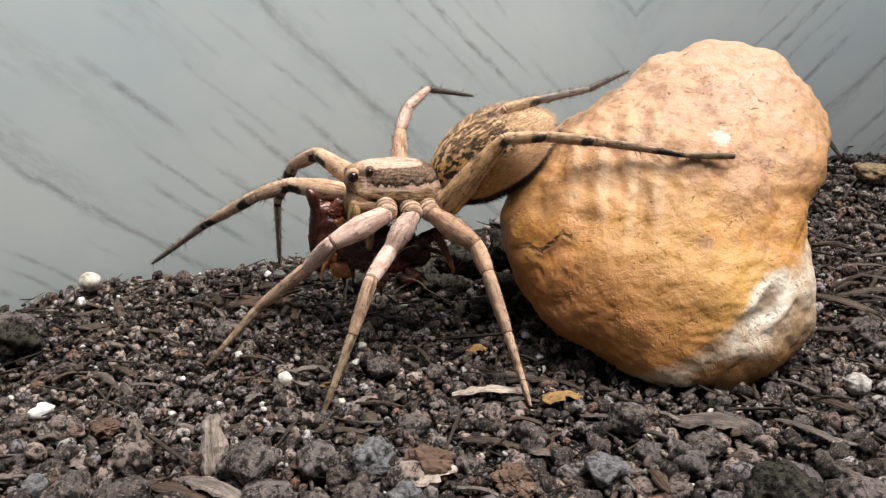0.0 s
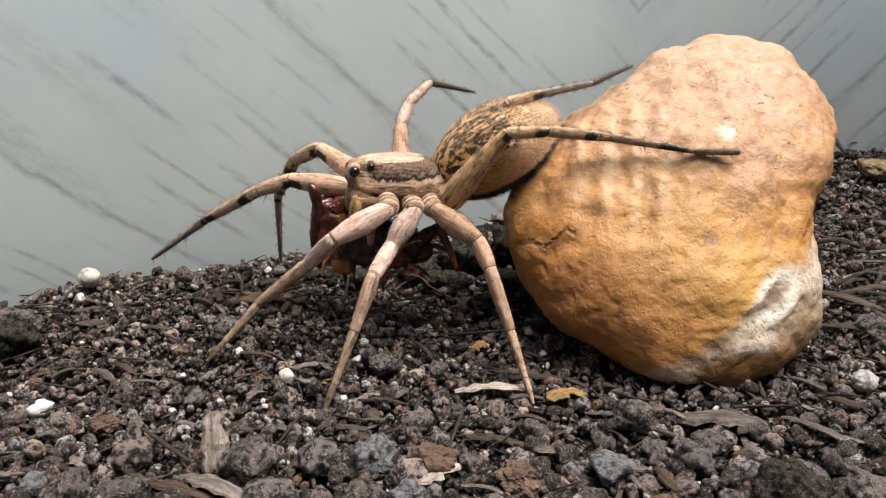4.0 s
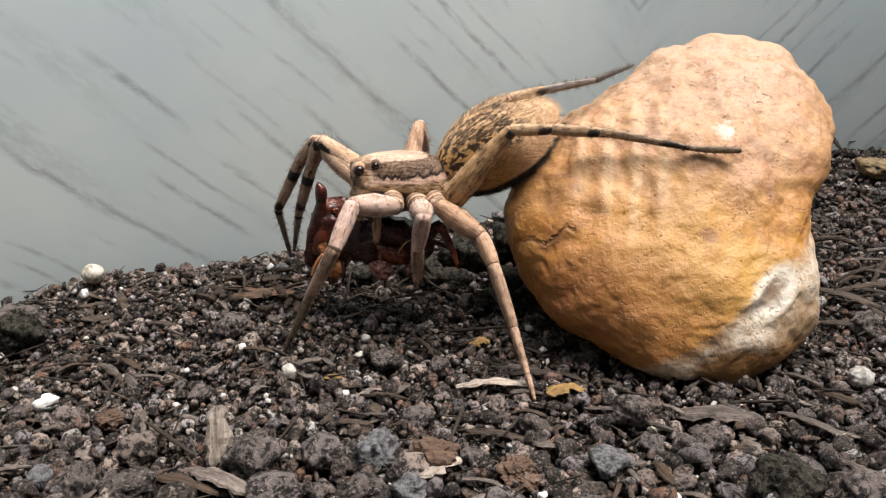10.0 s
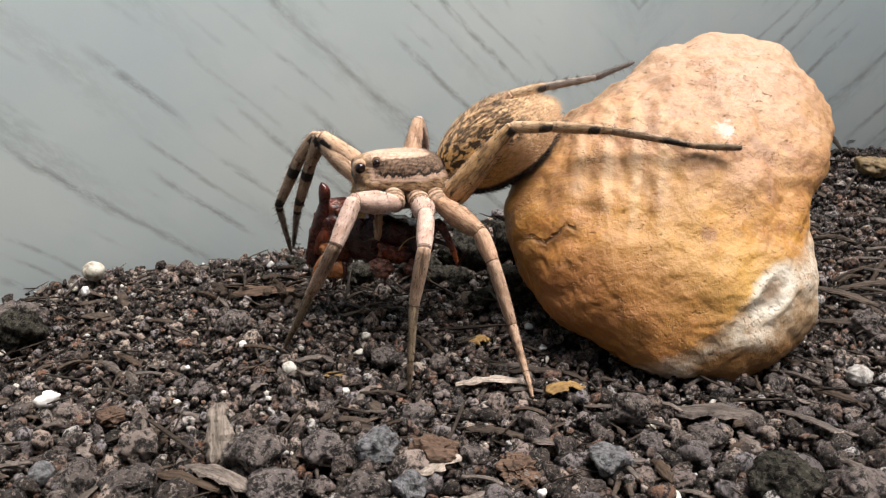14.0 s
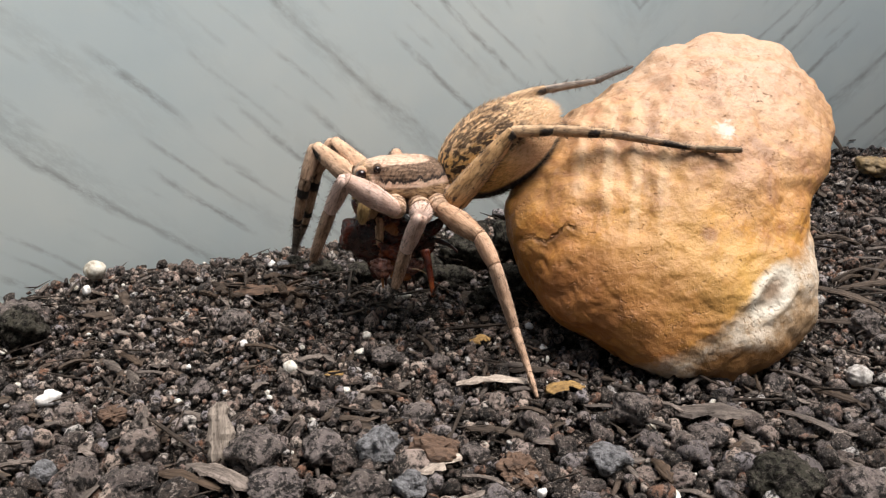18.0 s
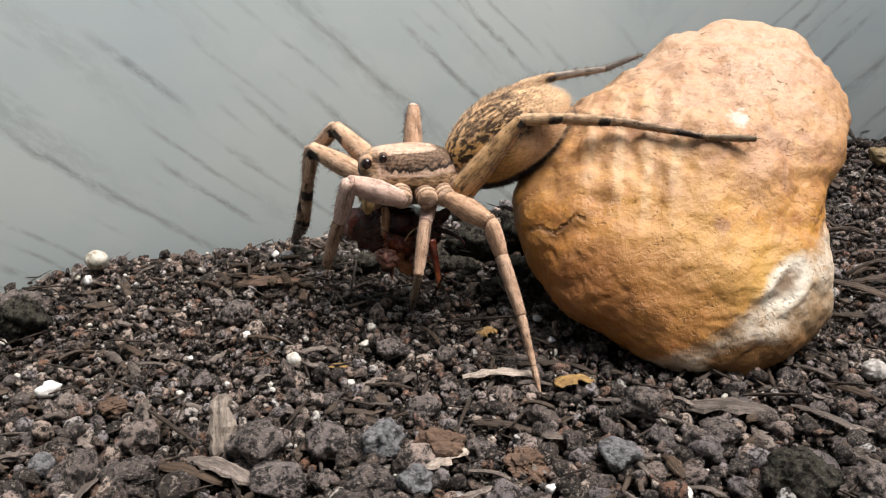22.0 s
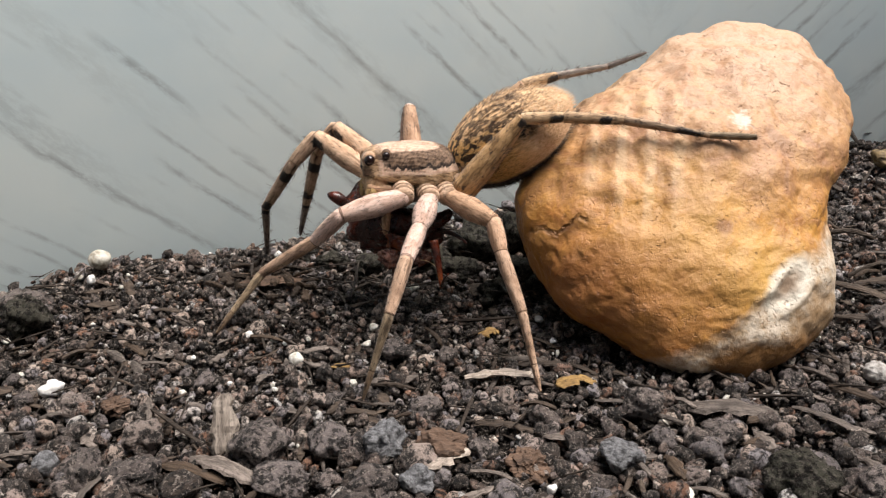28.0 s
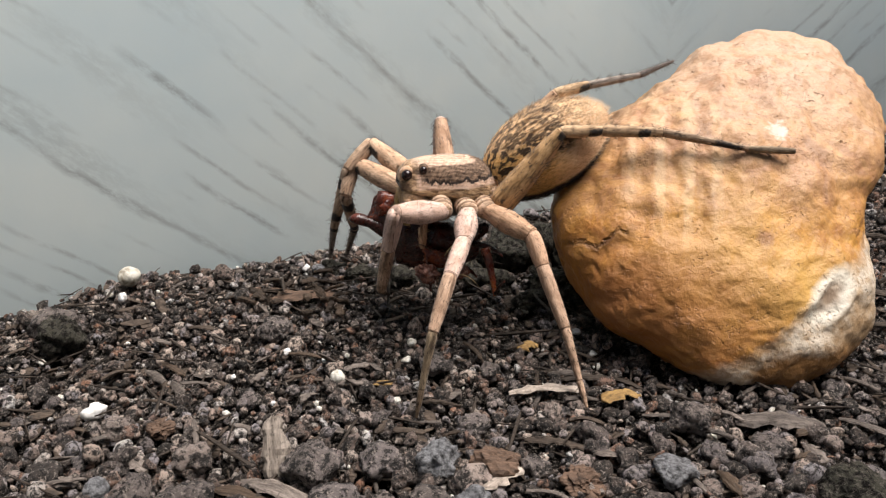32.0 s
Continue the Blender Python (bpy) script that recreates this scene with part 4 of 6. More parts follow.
def build_palp(side):
    """Short arm beside the jaws: forward, then down, with a yellow brush at its end."""
    V, F = tube([(-0.3, 0.2, 0.2, 0, 0), (-0.1, 0.30, 0.30, 0, 0), (0.3, 0.40, 0.40, 0, 0), (0.9, 0.42, 0.42, 0, 0), (1.5, 0.38, 0.38, 0, 0), (1.8, 0.36, 0.36, 0, 0), (2.3, 0.38, 0.36, 0, 0), (2.6, 0.22, 0.22, 0, 0)], 16)
    a = part("pedipalp", hairy("pedipalp", V, F, [TAN, PALEHAIR], 220, 0.35, 41 + side, lean=-1.2, width=0.011), spider, "short hairy feeler beside the jaws")
    a.matrix_basis = mm_pose(1.35, side * 2.0, -1.15, 0, -8, -4 * side)
    V, F = tube([(0, 0.34, 0.34, 0, 0), (0.3, 0.54, 0.52, 0, 0), (1.0, 0.62, 0.58, 0, 0), (1.7, 0.48, 0.44, 0, 0), (2.05, 0.16, 0.16, 0, 0)], 14)
    part("brush", hairy("brush", V, F, [YELLOW, PALEHAIR], 220, 0.35, 45 + side, lean=-1.4, width=0.012), a, "yellowish bristly tip").matrix_basis = mm_pose(2.15, 0, 0.1, 0, 88, 0)


for side in (1, -1):
    build_jaw(side)
    build_palp(side)
V, F = tube([(0, 0.3, 0.3, 0, 0), (0.5, 0.4, 0.4, 0, 0), (1.6, 0.36, 0.36, 0, 0), (2.2, 0.32, 0.32, 0, 0), (2.6, 0.16, 0.16, 0, 0)], 12)
part("mouthpart", hairy("mouthpart", V, F, [TAN, PALEHAIR], 50, 0.3, 49), spider, "tan stub below the jaws").matrix_basis = mm_pose(2.2, 0.9, -2.6, 0, 88, 0)


def limb(name, length, r0, rmid, r1, mat, hair, seed, long_hair=0.5, hairmat=None):
    """A leg segment along +x from joint to joint: rounded ends, a fine brown seam at the far joint."""
    e = min(0.35, length * 0.14)
    prof = [(-0.42 * r0, 0.30 * r0), (-0.34 * r0, 0.62 * r0), (-0.1 * r0, 0.90 * r0), (e, r0), (length * 0.3, (r0 + rmid) / 2 * 1.03), (length * 0.5, rmid),
            (length * 0.75, (rmid + r1) / 2 * 1.03), (length - e, r1 * 1.02), (length - 0.10, r1 * 1.0), (length - 0.055, r1 * 0.98), (length + 0.0, r1 * 0.97), (length + 0.12 * r1, r1 * 0.80), (length + 0.3 * r1, r1 * 0.35)]
    V, F = tube([(x, r, r, 0, 0) for x, r in prof], 16)
    me = hairy(name, V, F, [mat, hairmat or HAIR, SEAM], hair, long_hair, seed, 9, lean=-1.1, width=0.011, back=(-1, 0, 0))
    for i in range(16 * 9, 16 * 10):
        me.polygons[i].material_index = 2
    return me


REAR_FEMUR = banded_leg("streaked_rear_femur", (0.72, 0.455, 0.225), (0.30, 0.16, 0.06), ((7.4, 0.4),))
FAR_FEMUR = banded_leg("banded_far_femur", (0.78, 0.54, 0.37), (0.44, 0.265, 0.155), ((6.4, 0.9),))
FAR_TIBIA = banded_leg("banded_far_tibia", (0.66, 0.47, 0.33), (0.32, 0.20, 0.125), ((1.6, 0.75), (6.0, 0.5)))
FAR_PATELLA = banded_leg("banded_far_patella", (0.68, 0.48, 0.335), (0.36, 0.225, 0.14), ((0.3, 0.4),))
FAR_FOOT = banded_leg("banded_far_foot", (0.40, 0.32, 0.255), (0.16, 0.12, 0.095), ((0.3, 0.3),))
REAR_PATELLA = banded_leg("banded_rear_patella", (0.74, 0.53, 0.33), (0.40, 0.25, 0.13), ((2.7, 0.62),))
REAR_TIBIA = banded_leg("banded_rear_tibia", (0.66, 0.47, 0.29), (0.34, 0.21, 0.115), ((3.3, 0.55),))
REAR_FOOT = banded_leg("dusky_rear_foot", (0.54, 0.38, 0.245), (0.22, 0.14, 0.085), ((5.2, 1.3),))
legs = {}


def build_leg(key, seed):
    (hx, hy, hz), (lf, lp, lt, lm) = LEGS[key]
    near, k = key[0] == "N", int(key[1])
    side = 1 if near else -1
    # coxa and trochanter: ringed root between the body and the hip joint
    V, F = tube([(0, 0.8, 0.8, 0, 0), (0.8, 0.9, 0.9, 0, 0), (1.05, 0.9, 0.9, 0, 0), (1.1, 0.84, 0.84, 0, 0), (1.2, 0.84, 0.84, 0, 0), (1.25, 0.9, 0.9, 0, 0), (1.5, 0.9, 0.9, 0, 0), (1.55, 0.84, 0.84, 0, 0), (1.65, 0.84, 0.84, 0, 0), (1.7, 0.86, 0.86, 0, 0), (1.95, 0.82, 0.82, 0, 0), (2.15, 0.6, 0.6, 0, 0)], 16)
    inner = Vector((hx * 0.85, side * (abs(hy) - 1.7), hz + 0.55))
    m = look(inner, (hx, hy, hz)) @ pose(0, 0, 0, 0, 90, 0)
    P = [(m @ Vector(p))[:] for p in V]
    root = hairy("leg", P, F, [CREAM if near else TAN, HAIR, RING], 50, 0.3, seed)
    for band in (2, 3, 4, 6, 7, 8):
        for i in range(16):
            root.polygons[band * 16 + i].material_index = 2
    leg = part("leg", root, spider, "banded hairy walking leg, its root ringed in white")
    bits = []

    def seg(name, length, r0, rm, r1, mat, n):
        o = part(name, limb(name, length, r0, rm, r1, mat, n, seed + len(bits) + 1), leg)
        bits.append((o, length))

    if near and k <= 3:
        upper, mid, low, end = (PINK, PINK, ASH, OLIVE) if k < 3 else (TAN, PEACH, ASH, ASH)
    elif near:
        upper, mid, low, end = REAR_FEMUR, REAR_PATELLA, REAR_TIBIA, REAR_FOOT
    elif k == 4:
        upper, mid, low, end = TAN, REAR_PATELLA, GREY, DUSK
    elif k == 3:
        upper, mid, low, end = PEACH, PINK, PINK, DUSK
    else:
        upper, mid, low, end = FAR_FEMUR, FAR_PATELLA, FAR_TIBIA, FAR_FOOT
    f = 0.74 if k == 4 else 0.86 if key == "F3" else 1.0
    seg("femur", lf, *((1.12, 0.98, 0.54) if key == "N4" else (0.74 * f, 0.98 * f, 0.66 * f)), upper, 900 if key == "N4" else 360)
    seg("patella", lp, 0.66 * f, 0.68 * f, 0.56 * f, mid, 180)
    w = 0.62 if key == "F4" else 0.86 if key == "N4" else f
    seg("tibia", lt, 0.56 * w, 0.53 * w, 0.42 * w, low, 300)
    a = lm * 0.66
    e = 0.95 if key == "N4" else f
    seg("metatarsus", a, 0.39 * e, 0.31 * e, 0.25 * e, end, 220)
    seg("tarsus", lm - a, *((0.27, 0.30, 0.24) if key == "N4" else (0.25 * f, 0.22 * f, 0.13 * f)), end if end is ASH else OLIVE if key == "N4" else BROWNFOOT if end is OLIVE else DUSK, 130 if key == "N4" else 70)
    legs[key] = ((hx, hy, hz), (lf, lp, lt, lm), bits)


for i, key in enumerate(LEGS):
    build_leg(key, 100 + 10 * i)

# ---- the prey: a wet dark red insect, half eaten, held under the jaws ----
PREY_AT = mm_pose(-4.6, 64.8, 7.7, 0, 0, 8)
prey = tagged(new("insect"), "glossy dark red insect, half eaten, held in the spider's jaws", "insect")
prey.matrix_world = PREY_AT


def crumpled(rx, ry, rz, seed, box=1.0, amount=0.16, rings=0):
    """A dented shell: rounded block or egg with creases."""
    S, F = ball(40, 30)
    V = []
    off = Vector((seed * 3.1, seed * 1.7, seed))
    for p in S:
        q = Vector(p)
        d = np.sign(p) * np.abs(p) ** box
        n = noise.noise(q * 1.4 + off) * 1.2 - 1.3 * abs(noise.noise(q * 2.3 + off)) + 0.5 * noise.noise(q * 5.0 + off)
        ring = 0.05 * math.cos(p[0] * rings * math.pi) if rings else 0
        V.append(d * (rx, ry, rz) * (1 + amount * n + ring))
    return V, F


def shell(name, rx, ry, rz, at, turn, mat, label="", rings=0, parent=None, box=1.0, amount=0.16):
    V, F = crumpled(rx, ry, rz, len(name) + rx, box, amount, rings)
    o = part(name, mesh(name, V, F, mat), parent or prey, label)
    o.matrix_basis = mm_pose(*at, *turn)
    return o


def stick(name, length, r0, r1, at, turn, mat, bow=0.0, parent=None):
    V, F = tube([(length * t, r0 + (r1 - r0) * t, (r0 + (r1 - r0) * t) * (1.15 - 0.3 * (t > 0.8)), 0, bow * math.sin(math.pi * t)) for t in (0, 0.06, 0.15, 0.3, 0.5, 0.7, 0.88, 0.97, 1)], 10)
    o = part(name, hairy(name, V, F, [mat, HAIR], 14, 0.25, int(abs(at[0]) * 50) + 7, lean=0.2, width=0.01), parent or prey)
    o.matrix_basis = mm_pose(*at, *turn)
    return o


# fore part, dragged about by the jaws
fore_body = shell("fore_body", 3.3, 1.7, 2.15, (0, 0, 0), (0, 0, 0), RUST, "crumpled glossy red-brown fore body", 5, None, 0.92, 0.13)
fore_body.data.transform(mm_pose(0.4, 0.7, 0.3, 0, 84, 0) @ Matrix.Diagonal((1.05, 1.05, 1.08, 1)))
V, F = tube([(x, r, r * 0.9, 0.0, z) for x, r, z in ((-2.6, 0.3, -0.4), (-1.6, 0.6, -0.2), (-0.2, 0.74, 0.05), (0.8, 0.66, 0.12), (1.2, 0.52, 0.05), (1.6, 0.54, -0.05), (2.0, 0.60, -0.1), (2.5, 0.58, -0.2), (2.85, 0.40, -0.34), (3.05, 0.12, -0.5))], 18)
hook = part("hook", mesh("hook", V, F, CHITIN), fore_body, "shiny dark upturned end")
hook.matrix_basis = mm_pose(-1.35, 0.0, 1.75, 0, -90, 180)
shell("side_plate", 2.4, 0.5, 0.75, (-1.35, 0.1, -0.7), (0, 88, 0), CHITIN, "dark glossy side plate", 5, fore_body)
shell("neck_plate", 1.2, 0.5, 0.6, (0.9, -0.3, 2.3), (0, 30, 10), RUST, "ragged red plate", 0, fore_body, 0.8, 0.3)
shell("wing_stub", 1.15, 0.75, 0.95, (0.8, -0.75, -2.5), (10, 20, -8), AMBER, "amber translucent wing stub", 0, fore_body, 1.0, 0.12)
shell("belly_plate", 1.1, 0.35, 0.6, (0.9, -0.75, 1.3), (0, 70, 8), AMBER, "amber crumpled belly plate", 3, fore_body, 0.85, 0.22)
shell("belly_plate", 0.9, 0.3, 0.6, (-0.2, -0.88, -0.9), (0, 40, -6), AMBER, "amber crumpled belly plate", 3, fore_body, 0.85, 0.25)
shell("jaw", 0.9, 0.5, 0.5, (2.0, -0.7, -0.2), (0, 60, 10), CHITIN, "", 3, fore_body)
for x, y, z, ry, rz, ln, mat in ((-0.3, -1.0, -1.2, 62, -140, 2.2, AMBER), (1.4, -1.1, -1.6, 76, -60, 2.0, CHITIN), (1.8, -0.8, 0.8, 30, -165, 2.4, RUST), (0.4, -0.9, -2.6, 70, -30, 1.6, CHITIN)):
    stick("fore_leg", ln, 0.24, 0.1, (x, y, z), (0, ry, rz), mat, 0.25, fore_body)
# hind part, limp under the spider's breast
# large dark body, added to fill the shaded gap with darkness
shell("abdomen", 4.3, 1.9, 2.3, (-0.2, 2.0, 0.2), (0, 8, 0), CHITIN, "dark red ringed abdomen, sized to fill the shaded gap", 7, None, 0.9, 0.1)
shell("flesh_lobe", 1.0, 0.8, 0.8, (-0.9, -1.5, -1.2), (0, 40, 0), FLESH, "torn pinkish lobe", 0, None, 0.9, 0.35)
shell("flesh_lobe", 0.9, 0.7, 0.65, (1.9, -0.9, -1.5), (0, -25, 0), FLESH, "torn pinkish lobe", 0, None, 0.9, 0.35)
shell("torn_plate", 1.7, 0.5, 0.8, (0.4, -0.6, -0.3), (10, 15, 5), RUST, "ragged red plate", 3, None, 0.8, 0.3)
shell("torn_plate", 1.5, 0.4, 0.6, (3.4, 0.5, 1.3), (0, -35, 0), CHITIN, "ragged dark red plate", 3, None, 0.8, 0.3)
for x, y, z, ry, rz, ln in ((-0.4, -0.9, -0.8, 75, -110, 2.2), (1.6, -0.8, -0.9, 35, 20, 2.6), (3.6, 0.6, 0.4, 25, -12, 2.6)):
    stick("middle_leg", ln, 0.26, 0.1, (x, y, z), (0, ry, rz), CHITIN if x > 0 else RUST, 0.25)
hind_leg = stick("hind_leg", 4.0, 0.40, 0.16, (3.3, -1.6, 0.8), (0, 75, -40), RUST, 0.18)
stick("shin", 2.6, 0.13, 0.06, (3.9, 0, 0), (0, -115, 20), CHITIN, 0.1, hind_leg)
for k, (x, y, z, ry, rz, ln) in enumerate(((-0.5, -1.3, 0.6, -20, -160, 2.2), (0.6, -1.4, 0.2, -35, -20, 2.6), (2.4, -1.0, -0.2, -10, -20, 3.0), (1.4, -1.4, -1.5, 20, -30, 2.4), (3.2, -0.6, 0.6, 10, 15, 2.8))):
    stick("bristle", ln, 0.05, 0.02, (x, y, z), (0, ry, rz), PALEHAIR if k % 2 else HAIR, 0.4)


# ---- small things lying on the soil ----
def lump(name, at, size, mat, label, category, seed, turn=(0, 0, 0), level=3, rough=0.3, group=""):
    """A single stone, clod or pellet: at = (x, y, height of its middle above the soil)."""
    (V, T), = crumb_shapes(1, level + (max(size) > 1), seed, rough)
    V = V / np.abs(V).max(0)
    me = mesh(name, V * np.array(size), [tuple(t) for t in T.tolist()], mat)
    if mat is RUSTBARK:
        me.polygons.foreach_set("use_smooth", [False] * len(me.polygons))
    ob = new(name, me)
    ob.matrix_world = mm_pose(at[0], at[1], float(soil_height(at[0], at[1])) + at[2], *turn)
    return tagged(ob, label, category, group)


def chip(name, at, length, width, thick, mat, label, category, turn, seed, bow=0.15, group="", jag=1.0):
    """A split piece of wood or bark: ragged ends, a bowed back, uneven width."""
    g = np.random.default_rng(seed)
    secs = []
    for t in np.linspace(0, 1, 12):
        w = width / 2 * (0.75 + 0.25 * math.sin(math.pi * t)) * g.uniform(1 - 0.45 * jag, 1 + 0.2 * jag) * (0.5 if t in (0, 1) else 1)
        secs.append(((t - 0.5) * length, w, thick / 2 * g.uniform(0.75, 1.1), g.normal(0, 0.06) * width, bow * length * (math.sin(math.pi * t) - 0.5) * 0.4))
    V, F = tube(secs, 8)
    ob = new(name, mesh(name, V, F, mat, smooth=False))
    ob.matrix_world = mm_pose(at[0], at[1], float(soil_height(at[0], at[1])) + at[2], *turn)
    return tagged(ob, label, category, group)


lump("pale_pellet", (-33.3, 70.6, 1.4), (1.04, 1.04, 1.0), PEARL, "round pale yellowish pellet mottled brown at the foot of the panel", "pellet", 1, (0, 0, 0), 3, 0.08)
lump("chalk_chip", (-32.9, 67.4, 0.9), (0.41, 0.41, 0.52), SHELL, "small chalk-white chip below the pellet", "chip", 2, (0, 0, 0), 3, 0.3)
lump("chalk_chip", (-29.3, 51.8, 0.72), (1.00, 0.46, 0.75), SHELL, "bright white elongated chalk chip on the soil", "chip", 3, (0, 0, 35), 3, 0.3)
lump("perlite_bead", (-12.2, 56.2, 0.63), (0.58, 0.58, 0.58), PERLITE, "round white perlite bead on the soil", "perlite", 4, (0, 0, 0), 3, 0.1)
lump("chalk_chip", (-16.9, 60.3, 0.36), (0.43, 0.21, 0.33), SHELL, "small oval white chip", "chip", 5, (0, 0, 40), 3, 0.3, "white chips")
lump("chalk_chip", (-13.6, 59.2, 0.25), (0.28, 0.28, 0.23), SHELL, "small oval white chip", "chip", 6, (0, 0, 60), 3, 0.3, "white chips")
lump("perlite_bead", (-6.6, 61.6, 0.39), (0.41, 0.41, 0.41), PERLITE, "small rough perlite bead", "perlite", 7, (0, 0, 0), 3, 0.3, "perlite beads")
lump("perlite_bead", (-6.9, 59.1, 0.31), (0.51, 0.51, 0.33), PERLITE, "small rough perlite bead", "perlite", 8, (0, 0, 0), 3, 0.3, "perlite beads")
lump("chalk_chip", (7.5, 63.3, 0.32), (0.40, 0.40, 0.30), SHELL, "small oval white chip", "chip", 9, (0, 0, 0), 3, 0.3, "white chips")
lump("chalk_chip", (8.3, 60.0, 0.26), (0.43, 0.43, 0.24), SHELL, "small oval white chip", "chip", 10, (0, 0, 15), 3, 0.3, "white chips")
lump("chalk_chip", (-17.8, 76.7, 0.44), (0.41, 0.41, 0.41), SHELL, "small oval white chip", "chip", 11, (0, 0, 0), 3, 0.3, "white chips")
lump("pebble", (-16.6, 77.0, 0.30), (0.76, 0.76, 0.41), QUARTZ, "small smooth grey pebble", "pebble", 12, (0, 0, 0), 3, 0.12)
lump("perlite_bead", (-3.5, 68.9, 0.31), (0.53, 0.53, 0.37), PERLITE, "small rough perlite bead", "perlite", 13, (0, 0, 0), 3, 0.3, "perlite beads")
lump("chalk_chip", (-16.7, 53.4, 0.28), (0.22, 0.22, 0.26), SHELL, "small oval white chip", "chip", 14, (0, 0, 0), 3, 0.3, "white chips")
lump("chalk_chip", (-20.5, 56.9, 0.24), (0.23, 0.23, 0.23), SHELL, "small oval white chip", "chip", 15, (0, 0, 0), 3, 0.3, "white chips")
lump("perlite_bead", (32.4, 55.0, 0.74), (1.05, 1.05, 0.88), PERLITE_GREY, "grey-white rough perlite lump beside the stone", "perlite", 16, (0, 0, 0), 3, 0.16)
lump("perlite_bead", (14.4, 41.8, 0.47), (0.64, 0.64, 0.49), PERLITE, "white rough perlite lump in the front", "perlite", 17, (0, 0, 0), 3, 0.3)
lump("chalk_chip", (6.2, 42.1, 0.50), (0.35, 0.35, 0.46), SHELL, "small oval white chip", "chip", 18, (0, 0, 50), 3, 0.3, "white chips")
lump("grey_grit", (11.1, 45.1, 0.75), (1.64, 1.64, 1.04), QUARTZ, "sparkling blue-grey angular grit stone", "stone", 19, (0, 0, 0), 3, 0.4)
lump("grey_grit", (-4.4, 46.0, 0.98), (1.59, 1.59, 1.36), QUARTZ, "sparkling blue-grey angular grit stone", "stone", 20, (0, 0, 0), 3, 0.4)
lump("clod", (-12.7, 45.6, 0.95), (2.25, 2.25, 1.58), CLOD, "rounded grey-brown soil clod", "clod", 21, (0, 0, 0), 3, 0.3, "clods")
lump("clod", (-10.6, 42.7, 0.60), (1.86, 1.86, 1.00), CLOD, "smooth-backed grey soil clod", "clod", 22, (0, 0, 0), 3, 0.3, "clods")
lump("clod", (-8.1, 46.2, 0.75), (1.68, 1.68, 1.26), CLOD, "rounded grey-brown soil clod", "clod", 23, (0, 0, 0), 3, 0.3, "clods")
lump("clod", (-20.7, 46.8, 0.69), (1.35, 1.35, 1.15), CLOD, "rounded grey-brown soil clod", "clod", 24, (0, 0, 0), 3, 0.3, "clods")
lump("slate_shard", (-2.1, 42.6, 0.71), (1.25, 1.25, 1.18), QUARTZ, "blue-grey flat shard of slate", "stone", 25, (0, 0, 0), 3, 0.35)
lump("clod", (-4.9, 42.5, 0.60), (1.61, 1.61, 1.00), CLOD, "rounded grey-brown soil clod", "clod", 26, (0, 0, 0), 3, 0.3, "clods")
lump("clod", (-27.1, 49.9, 0.58), (1.05, 1.05, 0.97), CLOD, "small dark rounded soil clod", "clod", 27, (0, 0, 0), 3, 0.3, "clods")
lump("clod", (21.8, 42.5, 1.06), (2.66, 2.66, 1.77), MOSS_SHADE, "large dark mossy crusted soil clod", "clod", 28, (0, 0, 0), 3, 0.35, "clods")
lump("clod", (13.7, 50.5, 0.88), (1.55, 1.55, 1.23), CLOD, "dark olive soil clod beside the stone", "clod", 29, (0, 0, 0), 3, 0.3, "clods")
lump("clod", (18.4, 47.7, 0.52), (1.37, 1.37, 0.86), CLOD, "rounded grey-brown soil clod", "clod", 30, (0, 0, 0), 3, 0.3, "clods")
lump("bark_nugget", (-0.5, 45.9, 0.75), (1.89, 1.89, 1.25), RUSTBARK, "rusty brown crumbly bark lump", "bark", 31, (0, 0, 0), 3, 0.4)
lump("clod", (-1.9, 50.0, 0.61), (1.30, 1.30, 1.02), CLOD, "rounded grey-brown soil clod", "clod", 32, (0, 0, 0), 3, 0.3, "clods")
lump("clod", (-0.4, 57.0, 0.49), (0.91, 0.91, 0.82), CLOD, "small dark rounded soil clod", "clod", 33, (0, 0, 0), 3, 0.3, "clods")
lump("clod", (-4.6, 58.0, 0.50), (1.47, 1.47, 0.83), CLOD, "small dark rounded soil clod", "clod", 34, (0, 0, 0), 3, 0.3, "clods")
lump("clod", (-18.5, 63.3, 0.71), (1.73, 1.73, 1.18), CLOD, "dark mossy rough soil clod", "clod", 35, (0, 0, 0), 3, 0.3, "clods")
lump("clod", (-37.5, 64.3, 0.2), (2.61, 2.61, 1.90), CLOD, "large dark crusted soil clod", "clod", 36, (0, 0, 0), 3, 0.35, "clods")
lump("clod", (-23.1, 42.6, 0.85), (1.25, 1.25, 1.42), CLOD, "rounded grey-brown soil clod", "clod", 37, (0, 0, 0), 3, 0.3, "clods")
lump("pebble", (-26.2, 44.0, 0.49), (0.88, 0.88, 0.81), QUARTZ, "small green-grey pebble on the soil", "pebble", 38, (0, 0, 0), 3, 0.15)
lump("clod", (-23.9, 42.1, 0.43), (1.00, 1.00, 0.71), CLOD, "rounded grey-brown soil clod", "clod", 39, (0, 0, 0), 3, 0.3, "clods")
lump("clod", (-20.2, 42.7, 0.60), (1.97, 1.97, 1.25), CLOD, "broad flaky grey-brown clod", "clod", 40, (0, 0, 0), 3, 0.4, "clods")
lump("clod", (26.8, 42.3, 0.75), (1.60, 1.60, 1.24), CLOD, "large grey rough soil clod", "clod", 41, (0, 0, 0), 3, 0.3, "clods")
lump("clod", (2.1, 46.0, 0.37), (1.14, 1.14, 0.76), CLOD, "small dark rounded soil clod", "clod", 42, (0, 0, 0), 3, 0.3, "clods")
